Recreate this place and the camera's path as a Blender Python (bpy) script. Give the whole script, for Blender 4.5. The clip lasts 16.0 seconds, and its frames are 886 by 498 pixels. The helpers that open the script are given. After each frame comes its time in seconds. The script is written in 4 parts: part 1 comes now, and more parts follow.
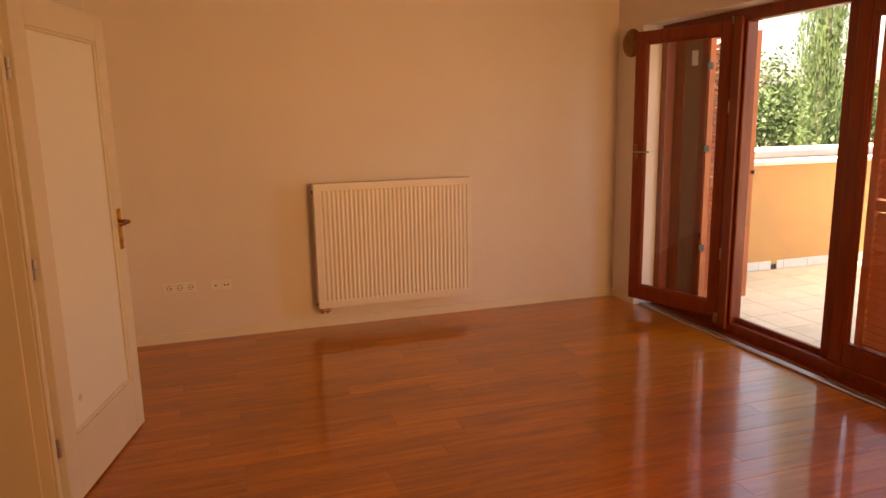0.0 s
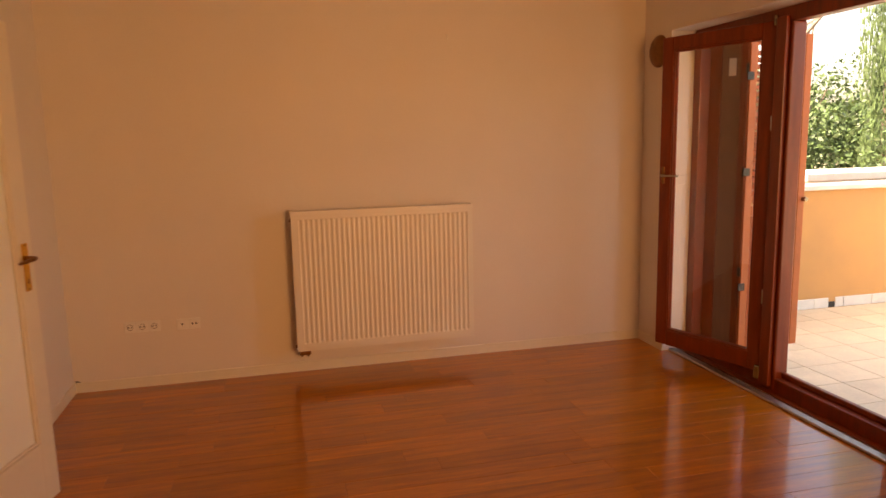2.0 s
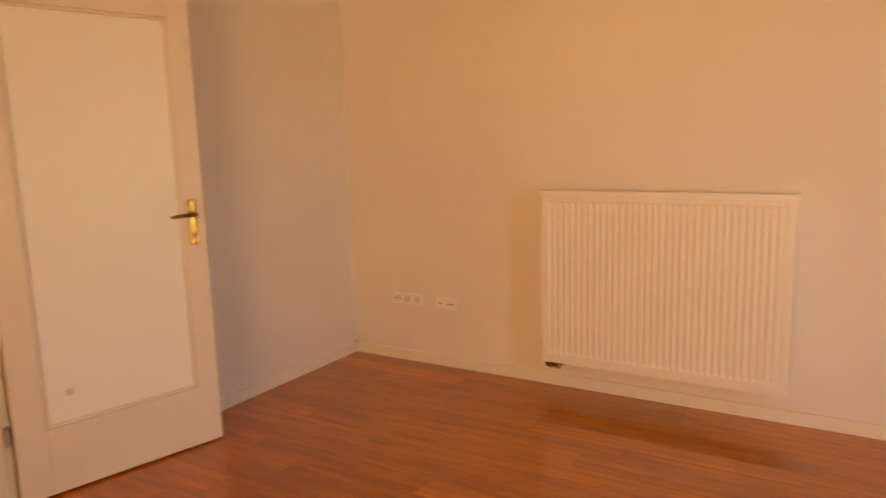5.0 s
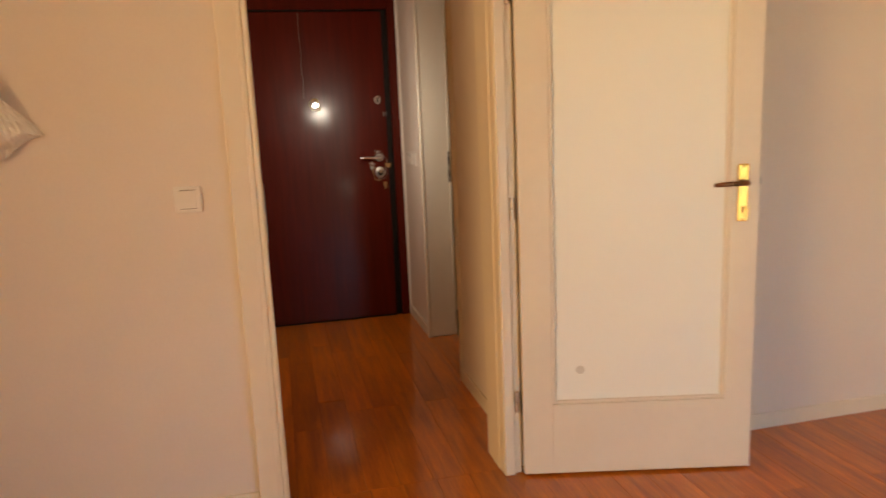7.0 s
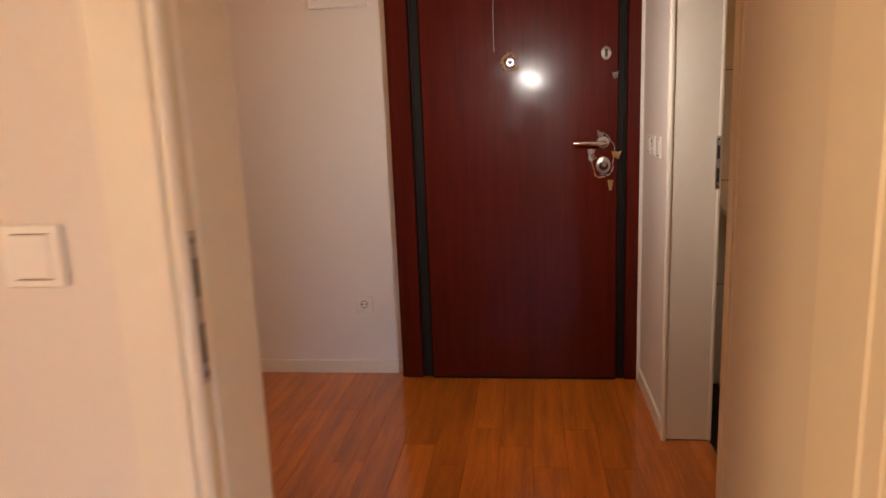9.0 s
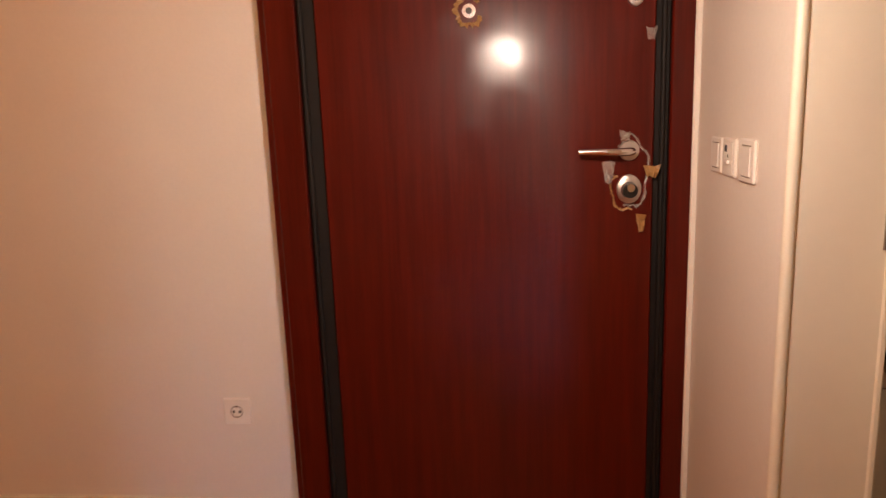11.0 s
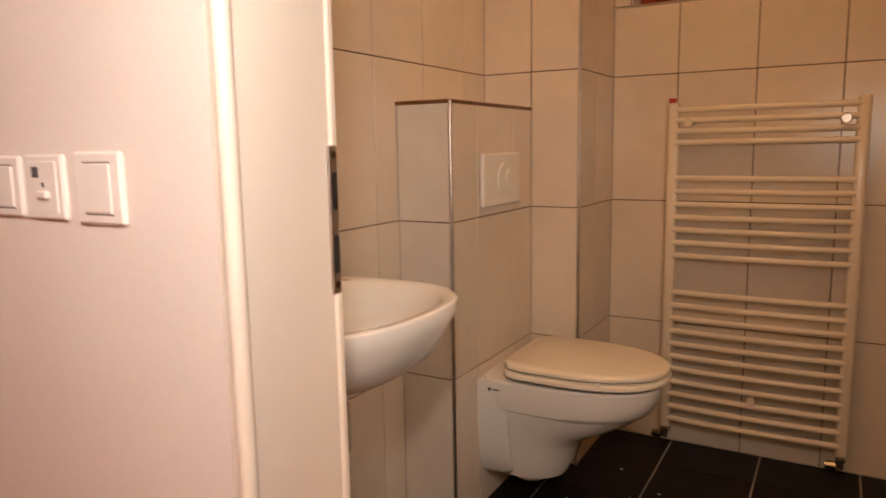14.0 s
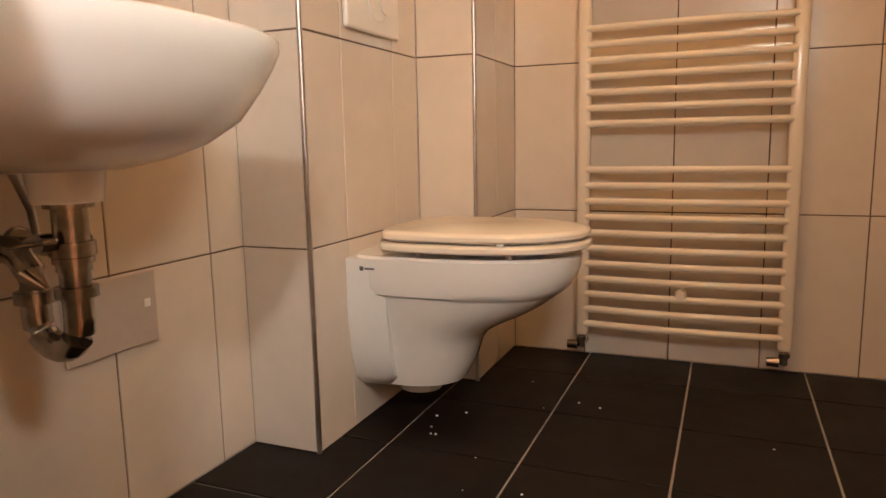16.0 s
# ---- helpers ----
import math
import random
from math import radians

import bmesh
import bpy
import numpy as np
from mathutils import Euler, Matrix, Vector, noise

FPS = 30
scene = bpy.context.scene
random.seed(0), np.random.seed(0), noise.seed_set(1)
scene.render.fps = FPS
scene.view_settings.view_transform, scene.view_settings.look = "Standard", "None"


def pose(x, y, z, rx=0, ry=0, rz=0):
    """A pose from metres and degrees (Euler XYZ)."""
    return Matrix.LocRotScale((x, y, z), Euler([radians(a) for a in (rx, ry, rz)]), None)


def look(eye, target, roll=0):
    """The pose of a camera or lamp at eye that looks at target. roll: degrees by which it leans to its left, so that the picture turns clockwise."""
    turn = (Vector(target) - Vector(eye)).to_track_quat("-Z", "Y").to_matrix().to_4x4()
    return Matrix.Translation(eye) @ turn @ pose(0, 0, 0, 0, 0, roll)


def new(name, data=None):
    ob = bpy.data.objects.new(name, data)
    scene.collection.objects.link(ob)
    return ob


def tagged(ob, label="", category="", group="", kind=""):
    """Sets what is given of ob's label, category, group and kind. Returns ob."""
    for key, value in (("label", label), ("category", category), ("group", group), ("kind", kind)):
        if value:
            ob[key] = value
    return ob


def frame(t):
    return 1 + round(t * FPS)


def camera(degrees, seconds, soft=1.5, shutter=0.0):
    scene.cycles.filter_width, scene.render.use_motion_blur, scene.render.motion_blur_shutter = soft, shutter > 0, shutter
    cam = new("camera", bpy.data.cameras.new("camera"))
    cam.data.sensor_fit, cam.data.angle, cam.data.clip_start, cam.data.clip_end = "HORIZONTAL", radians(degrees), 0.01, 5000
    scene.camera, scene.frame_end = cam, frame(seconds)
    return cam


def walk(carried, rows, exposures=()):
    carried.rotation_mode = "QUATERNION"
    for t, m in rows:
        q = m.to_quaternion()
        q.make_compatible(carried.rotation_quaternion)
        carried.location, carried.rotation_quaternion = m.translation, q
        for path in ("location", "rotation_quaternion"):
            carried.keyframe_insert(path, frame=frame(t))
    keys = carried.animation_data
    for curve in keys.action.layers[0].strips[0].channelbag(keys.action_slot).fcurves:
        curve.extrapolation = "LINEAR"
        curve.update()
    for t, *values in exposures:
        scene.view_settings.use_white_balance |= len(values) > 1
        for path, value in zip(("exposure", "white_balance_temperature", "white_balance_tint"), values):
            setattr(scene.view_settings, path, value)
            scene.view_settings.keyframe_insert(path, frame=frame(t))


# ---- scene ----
cam = camera(65.3, 16.0, soft=1.5, shutter=0.4)
PATH = [
    (0, (0.736, -5.017, 1.529), (1.338, -3.148, 1.151), -1.1),
    (0.5, (0.763, -4.969, 1.567), (1.332, -3.083, 1.221), -1.0),
    (1, (0.832, -4.805, 1.572), (1.389, -2.911, 1.257), -1.1),
    (1.5, (1.017, -4.668, 1.553), (1.536, -2.761, 1.245), -1.2),
    (2, (1.267, -4.525, 1.509), (1.734, -2.606, 1.192), -1.3),
    (2.5, (1.598, -4.377, 1.46), (2.068, -2.457, 1.153), -1.4),
    (3, (1.97, -4.208, 1.417), (2.321, -2.261, 1.126), -1.3),
    (3.2, (2.083, -4.126, 1.421), (2.37, -2.17, 1.121), -1.4),
    (5.5, (2.817, -3.29, 1.343), (1.417, -1.901, 1.012), -1.8),
    (6, (2.759, -3.196, 1.332), (1.085, -2.157, 0.988), -2.1),
    (6.5, (2.578, -3.075, 1.319), (0.739, -2.371, 0.97), -2.4),
    (7, (2.337, -2.96, 1.299), (0.419, -2.515, 0.945), -2.5),
    (7.5, (2.057, -2.842, 1.289), (0.093, -2.726, 0.929), -2.8),
    (8, (1.635, -2.76, 1.296), (-0.323, -2.916, 0.923), -2.4),
    (8.5, (1.233, -2.65, 1.278), (-0.714, -2.891, 0.891), -2.2),
    (9, (0.804, -2.612, 1.261), (-1.141, -2.865, 0.871), -2.3),
    (9.2, (0.62, -2.575, 1.257), (-1.32, -2.858, 0.863), -2.2),
    (11.3, (-0.622, -2.616, 1.213), (-2.581, -2.738, 0.825), -2.1),
    (11.5, (-0.696, -2.62, 1.217), (-2.657, -2.662, 0.83), -2.4),
    (12, (-0.832, -2.651, 1.176), (-2.771, -2.321, 0.812), -1.0),
    (12.5, (-0.907, -2.713, 1.189), (-2.695, -1.886, 0.84), -0.7),
    (13, (-1.005, -2.722, 1.199), (-2.531, -1.471, 0.873), -0.5),
    (13.5, (-1.119, -2.693, 1.193), (-2.335, -1.134, 0.889), -0.9),
    (14, (-1.168, -2.644, 1.137), (-2.153, -0.928, 0.845), -1.0),
    (14.5, (-1.19, -2.589, 1.002), (-2.053, -0.807, 0.719), -1.2),
    (15, (-1.185, -2.458, 0.868), (-1.997, -0.653, 0.579), -1.2),
    (15.5, (-1.204, -2.319, 0.753), (-2.001, -0.508, 0.457), -1.3),
    (16, (-1.281, -2.209, 0.685), (-2.035, -0.381, 0.384), -1.1),
]
walk(cam, [(t, look(eye, target, roll)) for t, eye, target, roll in PATH],
     exposures=[(0, 2.55, 8900, 17), (3.2, 2.45, 9300, 20), (5.5, 3.25, 6700, -1), (6.5, 3.38, 6000, -10), (7.5, 3.65, 5400, -11),
                (8.5, 3.75, 5100, -8), (9.2, 4.08, 5100, -5), (11.5, 4.40, 6300, 7), (12.5, 4.52, 5600, 2), (13.5, 4.80, 5300, 1),
                (14.5, 5.02, 5000, -3), (16, 5.66, 4700, -6)])

# ---- world, sun, lamps ----
world = bpy.data.worlds.new("world")
scene.world = world
world.use_nodes = True
wn = world.node_tree.nodes
sky = wn.new("ShaderNodeTexSky")
sky.sky_type = "NISHITA"
sky.sun_disc = False
sky.sun_elevation = radians(56)
sky.sun_rotation = radians(270)
sky.dust_density = 4.0
sky.ozone_density = 0.4
world.node_tree.links.new(sky.outputs[0], wn["Background"].inputs[0])
wn["Background"].inputs[1].default_value = 0.15

sun = new("sun", bpy.data.lights.new("sun", "SUN"))
sun.data.energy = 4.5
sun.data.angle = radians(0.5)
sun.data.color = (1.0, 0.95, 0.88)
sun.matrix_world = look((-8, 0, 12), (0, 0, 0))


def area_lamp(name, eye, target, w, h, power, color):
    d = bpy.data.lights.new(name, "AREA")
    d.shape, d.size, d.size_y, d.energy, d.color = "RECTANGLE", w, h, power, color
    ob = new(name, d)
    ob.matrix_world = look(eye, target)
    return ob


# added fill lamp without a known source, in an opening behind the walk
rear = area_lamp("rear_fill_light", (3.0, -6.27, 1.45), (1.7, 0, 1.3), 1.3, 1.5, 5.2, (1.0, 0.52, 0.22))
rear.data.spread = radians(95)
# added small square stand-ins for the carried lamp glaring on entry door and basin
area_lamp("carried_light_hall", (-1.25, -2.6, 1.43), (-2.4, -2.66, 1.15), 0.12, 0.10, 0.52, (1.0, 0.71, 0.55))
bath_light = area_lamp("carried_light_bathroom", (-1.10, -1.92, 1.2), (-2.0, -0.6, 0.7), 0.2, 0.16, 0.10, (1.0, 0.70, 0.46))
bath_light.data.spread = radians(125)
# warm ceiling lamps of the hall and the bathroom
area_lamp("hall_ceiling_lamp", (-1.25, -3.6, 2.56), (-1.25, -3.601, 0), 0.25, 0.25, 0.36, (1.0, 0.36, 0.08))
area_lamp("bathroom_ceiling_lamp", (-1.5, -1.0, 2.56), (-1.5, -1.001, 0), 0.25, 0.25, 0.33, (1.0, 0.43, 0.12))


# ---- materials ----
def material(name, color, rough=0.5, metal=0.0, var=0.12, scale=6.0, bump=0.0, bump_scale=60.0,
             grain=None, coat=0.0, dirt=0.0, rand=0.0, spec=0.5, coat_rough=0.05):
    """A procedural surface: two scales of colour variation, fine bump, wear."""
    m = bpy.data.materials.new(name)
    m.use_nodes = True
    nt = m.node_tree
    n, l = nt.nodes, nt.links
    b = n["Principled BSDF"]
    b.inputs["Metallic"].default_value = metal
    b.inputs["Coat Weight"].default_value = coat
    b.inputs["Coat Roughness"].default_value = coat_rough
    b.inputs["Specular IOR Level"].default_value = spec
    tc = n.new("ShaderNodeTexCoord")
    mp = n.new("ShaderNodeMapping")
    l.new(tc.outputs["Object"], mp.inputs[0])
    if grain:
        mp.inputs["Scale"].default_value = grain
    vec = mp.outputs[0]
    if rand:
        oi = n.new("ShaderNodeObjectInfo")
        ad = n.new("ShaderNodeVectorMath")
        sc = n.new("ShaderNodeVectorMath")
        sc.operation = "SCALE"
        cb = n.new("ShaderNodeCombineXYZ")
        for k in range(3):
            l.new(oi.outputs["Random"], cb.inputs[k])
        l.new(cb.outputs[0], sc.inputs[0])
        sc.inputs["Scale"].default_value = 37.0
        l.new(vec, ad.inputs[0])
        l.new(sc.outputs[0], ad.inputs[1])
        vec = ad.outputs[0]
    big = n.new("ShaderNodeTexNoise")
    big.inputs["Scale"].default_value = scale
    big.inputs["Detail"].default_value = 5
    big.inputs["Roughness"].default_value = 0.6
    l.new(vec, big.inputs[0])
    fine = n.new("ShaderNodeTexNoise")
    fine.inputs["Scale"].default_value = bump_scale
    fine.inputs["Detail"].default_value = 4
    l.new(vec, fine.inputs[0])
    ramp = n.new("ShaderNodeMapRange")
    ramp.inputs[1].default_value, ramp.inputs[2].default_value = 0.3, 0.7
    ramp.inputs[3].default_value, ramp.inputs[4].default_value = 1 - var, 1 + var
    l.new(big.outputs[0], ramp.inputs[0])
    ramp2 = n.new("ShaderNodeMapRange")
    ramp2.inputs[1].default_value, ramp2.inputs[2].default_value = 0.3, 0.7
    ramp2.inputs[3].default_value, ramp2.inputs[4].default_value = 1 - var * 0.4, 1 + var * 0.4
    l.new(fine.outputs[0], ramp2.inputs[0])
    mul = n.new("ShaderNodeMath")
    mul.operation = "MULTIPLY"
    l.new(ramp.outputs[0], mul.inputs[0])
    l.new(ramp2.outputs[0], mul.inputs[1])
    last = mul.outputs[0]
    if rand:
        r3 = n.new("ShaderNodeMapRange")
        r3.inputs[3].default_value, r3.inputs[4].default_value = 1 - rand, 1 + rand
        l.new(oi.outputs["Random"], r3.inputs[0])
        mul2 = n.new("ShaderNodeMath")
        mul2.operation = "MULTIPLY"
        l.new(last, mul2.inputs[0])
        l.new(r3.outputs[0], mul2.inputs[1])
        last = mul2.outputs[0]
    hsv = n.new("ShaderNodeVectorMath")
    hsv.operation = "SCALE"
    hsv.inputs[0].default_value = color
    l.new(last, hsv.inputs["Scale"])
    l.new(hsv.outputs[0], b.inputs["Base Color"])
    rr = n.new("ShaderNodeMapRange")
    rr.inputs[1].default_value, rr.inputs[2].default_value = 0.3, 0.7
    rr.inputs[3].default_value, rr.inputs[4].default_value = max(0.02, rough * 0.85), min(1, rough * 1.15)
    l.new(big.outputs[0], rr.inputs[0])
    l.new(rr.outputs[0], b.inputs["Roughness"])
    if bump:
        bp = n.new("ShaderNodeBump")
        bp.inputs["Strength"].default_value = bump
        bp.inputs["Distance"].default_value = 0.002
        l.new(fine.outputs[0], bp.inputs["Height"])
        l.new(bp.outputs[0], b.inputs["Normal"])
    return m


PAINT = material("wall_paint", (0.78, 0.72, 0.65), 0.75, var=0.03, scale=1.5, bump=0.25, bump_scale=90)
CEIL = material("ceiling_paint", (0.80, 0.77, 0.72), 0.85, var=0.03, scale=1.2, bump=0.2)
LACQUER = material("white_lacquer", (0.80, 0.74, 0.62), 0.38, var=0.025, scale=3, bump=0.05, bump_scale=30)
RADW = material("radiator_enamel", (0.80, 0.76, 0.68), 0.35, var=0.02, scale=4)
PARQUET = material("parquet", (0.44, 0.128, 0.004), 0.36, var=0.30, scale=3.0, bump=0.05, bump_scale=30,
                   grain=(0.8, 9, 9), rand=0.16, spec=0.25, coat=0.9, coat_rough=0.11)
GAP = material("parquet_gap", (0.05, 0.016, 0.006), 0.7)
MAHOGANY = material("stained_window_wood", (0.20, 0.030, 0.006), 0.35, var=0.25, scale=4, grain=(6, 6, 0.6), coat=0.1, spec=0.4, bump=0.08)
ENTRYW = material("entry_door_laminate", (0.070, 0.0040, 0.0007), 0.42, var=0.22, scale=4, grain=(9, 9, 0.5), coat=0.34, spec=0.10, coat_rough=0.16, bump=0.02, bump_scale=12)


def smudged(m, scale, low, high):
    """Wiped, greasy patches: the gloss coat goes uneven over the surface."""
    n, l = m.node_tree.nodes, m.node_tree.links
    tc, no, mr = n.new("ShaderNodeTexCoord"), n.new("ShaderNodeTexNoise"), n.new("ShaderNodeMapRange")
    no.inputs["Scale"].default_value, no.inputs["Detail"].default_value = scale, 6
    no.inputs["Distortion"].default_value = 1.6
    l.new(tc.outputs["Object"], no.inputs[0])
    mr.inputs[1].default_value, mr.inputs[2].default_value = 0.35, 0.68
    mr.inputs[3].default_value, mr.inputs[4].default_value = low, high
    l.new(no.outputs[0], mr.inputs[0])
    l.new(mr.outputs[0], n["Principled BSDF"].inputs["Coat Roughness"])


smudged(ENTRYW, 5.0, 0.13, 0.27)
BLACK = material("black_rubber", (0.010, 0.008, 0.007), 0.6, spec=0.25, var=0.2)
SHUTTERD = material("shutter_paint", (0.50, 0.125, 0.03), 0.5, var=0.15, scale=5)
CHROME = material("chrome", (0.72, 0.70, 0.68), 0.16, metal=1.0, var=0.08, scale=20)
STEEL = material("brushed_steel", (0.50, 0.46, 0.42), 0.35, metal=1.0, var=0.12, scale=20)
DARKMETAL = material("tarnished_metal", (0.30, 0.26, 0.21), 0.22, metal=1.0, var=0.35, scale=25)
BRASS = material("polished_brass", (0.80, 0.50, 0.14), 0.2, metal=1.0, var=0.1, scale=20)
# real bronze, and steel trims whose dark reflection is put into the colour
BRONZE_DARKSTEEL = material("bronze_and_darkened_steel", (0.22, 0.11, 0.05), 0.3, metal=1.0, var=0.15, scale=20)
PLASTIC = material("white_plastic", (0.84, 0.81, 0.75), 0.38, var=0.015, scale=10)
DARKHOLE = material("dark_plastic", (0.02, 0.018, 0.016), 0.5, var=0.1)
WALLTILE = material("wall_tile_glaze", (0.70, 0.61, 0.50), 0.22, var=0.05, scale=3, bump=0.03, bump_scale=15, rand=0.035)
GROUT = material("brown_grout", (0.13, 0.085, 0.055), 0.9, var=0.2, scale=15)
FLOORTILE = material("floor_tile", (0.009, 0.0065, 0.0055), 0.55, var=0.3, scale=6, spec=0.2, bump=0.1, bump_scale=40, rand=0.15)
FGROUT = material("grey_grout", (0.34, 0.30, 0.26), 0.9, var=0.2, scale=15)
PORCELAIN = material("porcelain", (0.80, 0.77, 0.72), 0.10, var=0.015, scale=4, coat=0.4)
SEATW = material("seat_plastic", (0.82, 0.74, 0.60), 0.18, var=0.015, scale=4, coat=0.2)
TERRACE = material("terrace_tile", (0.62, 0.50, 0.34), 0.6, var=0.12, scale=4, bump=0.15, rand=0.05)
TGROUT = material("terrace_grout", (0.38, 0.33, 0.27), 0.9, var=0.15)
ORANGE = material("ochre_render", (0.52, 0.275, 0.105), 0.85, var=0.08, scale=2, bump=0.4, bump_scale=120)
STONE = material("pale_stone", (0.66, 0.62, 0.55), 0.7, var=0.10, scale=5, bump=0.15)
LEAF = material("leaves", (0.048, 0.088, 0.024), 0.55, var=0.5, scale=9)
CYP = material("cypress_leaves", (0.08, 0.13, 0.045), 0.6, var=0.45, scale=7)
BARK = material("bark", (0.16, 0.12, 0.09), 0.9, var=0.3, scale=10, bump=0.5)
EARTH = material("earth", (0.20, 0.17, 0.11), 0.95, var=0.3, scale=2, bump=0.4)
TAPE = material("yellow_tape", (0.30, 0.17, 0.06), 0.35, var=0.2, scale=20)
SCREEN = material("grey_screen", (0.12, 0.12, 0.13), 0.25, var=0.1)
BLACKP = material("black_plastic", (0.012, 0.011, 0.010), 0.3, var=0.1)
RED = material("red_cap", (0.45, 0.02, 0.02), 0.4)


def glass_material(name, color=(1, 1, 1), rough=0.0, clear=0.9, ior=1.45):
    m = bpy.data.materials.new(name)
    m.use_nodes = True
    n, l = m.node_tree.nodes, m.node_tree.links
    b = n["Principled BSDF"]
    b.inputs["Base Color"].default_value = (*color, 1)
    b.inputs["Roughness"].default_value = rough
    b.inputs["Transmission Weight"].default_value = clear
    b.inputs["IOR"].default_value = ior
    return m


GLASS = glass_material("window_glass", clear=1.0)
FILM = glass_material("plastic_film", (0.97, 0.93, 0.86), 0.22, 0.80, 1.35)
WRAP = material("white_film", (0.80, 0.79, 0.75), 0.22, var=0.06, scale=12, coat=0.4, bump=0.1, bump_scale=40)
FROST = material("frosted_glass", (0.90, 0.91, 0.84), 0.42, var=0.008, scale=2, spec=0.6)


# ---- mesh helpers ----
def empty(name, m=None, label="", category="", group="", kind=""):
    ob = new(name)
    ob.empty_display_size = 0.05
    if m is not None:
        ob.matrix_world = m
    return tagged(ob, label, category, group, kind)


def link_mesh(name, bm, mat, parent=None, label="", smooth=False):
    me = bpy.data.meshes.new(name)
    bmesh.ops.recalc_face_normals(bm, faces=bm.faces)
    bm.to_mesh(me)
    bm.free()
    me.materials.append(mat)
    if smooth:
        me.shade_smooth()
        me.set_sharp_from_angle(angle=radians(40))
    ob = new(name, me)
    if parent is not None:
        ob.parent = parent
    if label:
        ob["label"] = label
    return ob


def part(name, bm, mat, parent, label="", smooth=False):
    return link_mesh(name, bm, mat, parent, label, smooth)


def add_box(bm, lo, hi, bevel=0.0, seg=1):
    lo, hi = Vector(lo), Vector(hi)
    lo, hi = Vector([min(a, b) for a, b in zip(lo, hi)]), Vector([max(a, b) for a, b in zip(lo, hi)])
    r = bmesh.ops.create_cube(bm, size=1, matrix=Matrix.LocRotScale((lo + hi) / 2, None, hi - lo))
    if bevel:
        vs = set(r["verts"])
        es = [e for e in bm.edges if e.verts[0] in vs and e.verts[1] in vs]
        bmesh.ops.bevel(bm, geom=es, offset=bevel, segments=seg, affect="EDGES", profile=0.5)
    return bm


def box(lo, hi, bevel=0.0, seg=1):
    return add_box(bmesh.new(), lo, hi, bevel, seg)


def boxes(*pairs, bevel=0.0):
    bm = bmesh.new()
    for lo, hi in pairs:
        add_box(bm, lo, hi, bevel)
    return bm


def add_rod(bm, a, b, r, r2=None, seg=16, cap=True):
    a, b = Vector(a), Vector(b)
    q = (b - a).to_track_quat("Z", "Y")
    bmesh.ops.create_cone(bm, cap_ends=cap, segments=seg, radius1=r, radius2=r if r2 is None else r2,
                          depth=(b - a).length, matrix=Matrix.LocRotScale((a + b) / 2, q, None))
    return bm


def rod(a, b, r, r2=None, seg=16):
    return add_rod(bmesh.new(), a, b, r, r2, seg)


def tube(points, r, seg=12):
    """A round tube along a smooth line of points."""
    bm = bmesh.new()
    pts = [Vector(p) for p in points]
    rings = []
    up = Vector((0, 0, 1))
    for k, p in enumerate(pts):
        d = (pts[min(k + 1, len(pts) - 1)] - pts[max(k - 1, 0)]).normalized()
        s = d.cross(up if abs(d.dot(up)) < 0.95 else Vector((0, 1, 0))).normalized()
        u = s.cross(d).normalized()
        rr = r[k] if isinstance(r, (list, tuple)) else r
        rings.append([bm.verts.new(p + rr * (math.cos(a) * s + math.sin(a) * u))
                      for a in (2 * math.pi * j / seg for j in range(seg))])
    for a, b in zip(rings, rings[1:]):
        for j in range(seg):
            bm.faces.new((a[j], a[(j + 1) % seg], b[(j + 1) % seg], b[j]))
    bm.faces.new(rings[0])
    bm.faces.new(rings[-1])
    return bm


def loft(rings, close=True):
    """A skin over rings of equal count."""
    bm = bmesh.new()
    vs = [[bm.verts.new(p) for p in ring] for ring in rings]
    n = len(vs[0])
    for a, b in zip(vs, vs[1:]):
        for j in range(n):
            bm.faces.new((a[j], a[(j + 1) % n], b[(j + 1) % n], b[j]))
    if close:
        bm.faces.new(vs[0])
        bm.faces.new(vs[-1])
    return bm


def setting(name, bm, mat, label, category="wall"):
    return tagged(link_mesh(name, bm, mat), label, category, kind="structure")



# ---- structure ----
H = 2.62          # ceiling height
WX = 3.86         # window wall, room face
EX = -2.39        # hall end wall
HY = -2.12        # hall wall with the bathroom door
DY0, DY1 = -3.02, -2.235   # living room doorway
BX0, BX1 = -1.72, -0.945  # bathroom doorway
BW = -2.29        # bathroom basin wall
BI = -1.955        # bathroom side of the hall wall
WY0, WY1 = -0.34, -3.62   # terrace window opening
WZ = 2.17

sub_floor = setting("floor", box((EX - 0.3, -6.4, -0.3), (WX + 0.06, 0.3, -0.012)), GAP,
                    "dark joints under glossy red-brown wooden parquet", "floor")
setting("wall_radiator", boxes(((-2.64, 0, -0.3), (-1.865, 0.25, H)), ((-1.865, 0, -0.3), (-1.20, 0.25, 1.635)),
                               ((-1.865, 0, 2.25), (-1.20, 0.25, H)), ((-1.20, 0, -0.3), (WX + 0.34, 0.25, H))),
        PAINT, "plain white painted plaster wall")
# the opening in this wall is made up to hold the fill lamp
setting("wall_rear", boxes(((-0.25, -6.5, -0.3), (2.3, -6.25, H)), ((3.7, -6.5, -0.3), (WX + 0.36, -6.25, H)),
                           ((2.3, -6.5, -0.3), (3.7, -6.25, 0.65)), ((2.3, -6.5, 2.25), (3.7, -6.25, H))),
        PAINT, "plain white painted plaster wall with an added opening for the fill lamp")
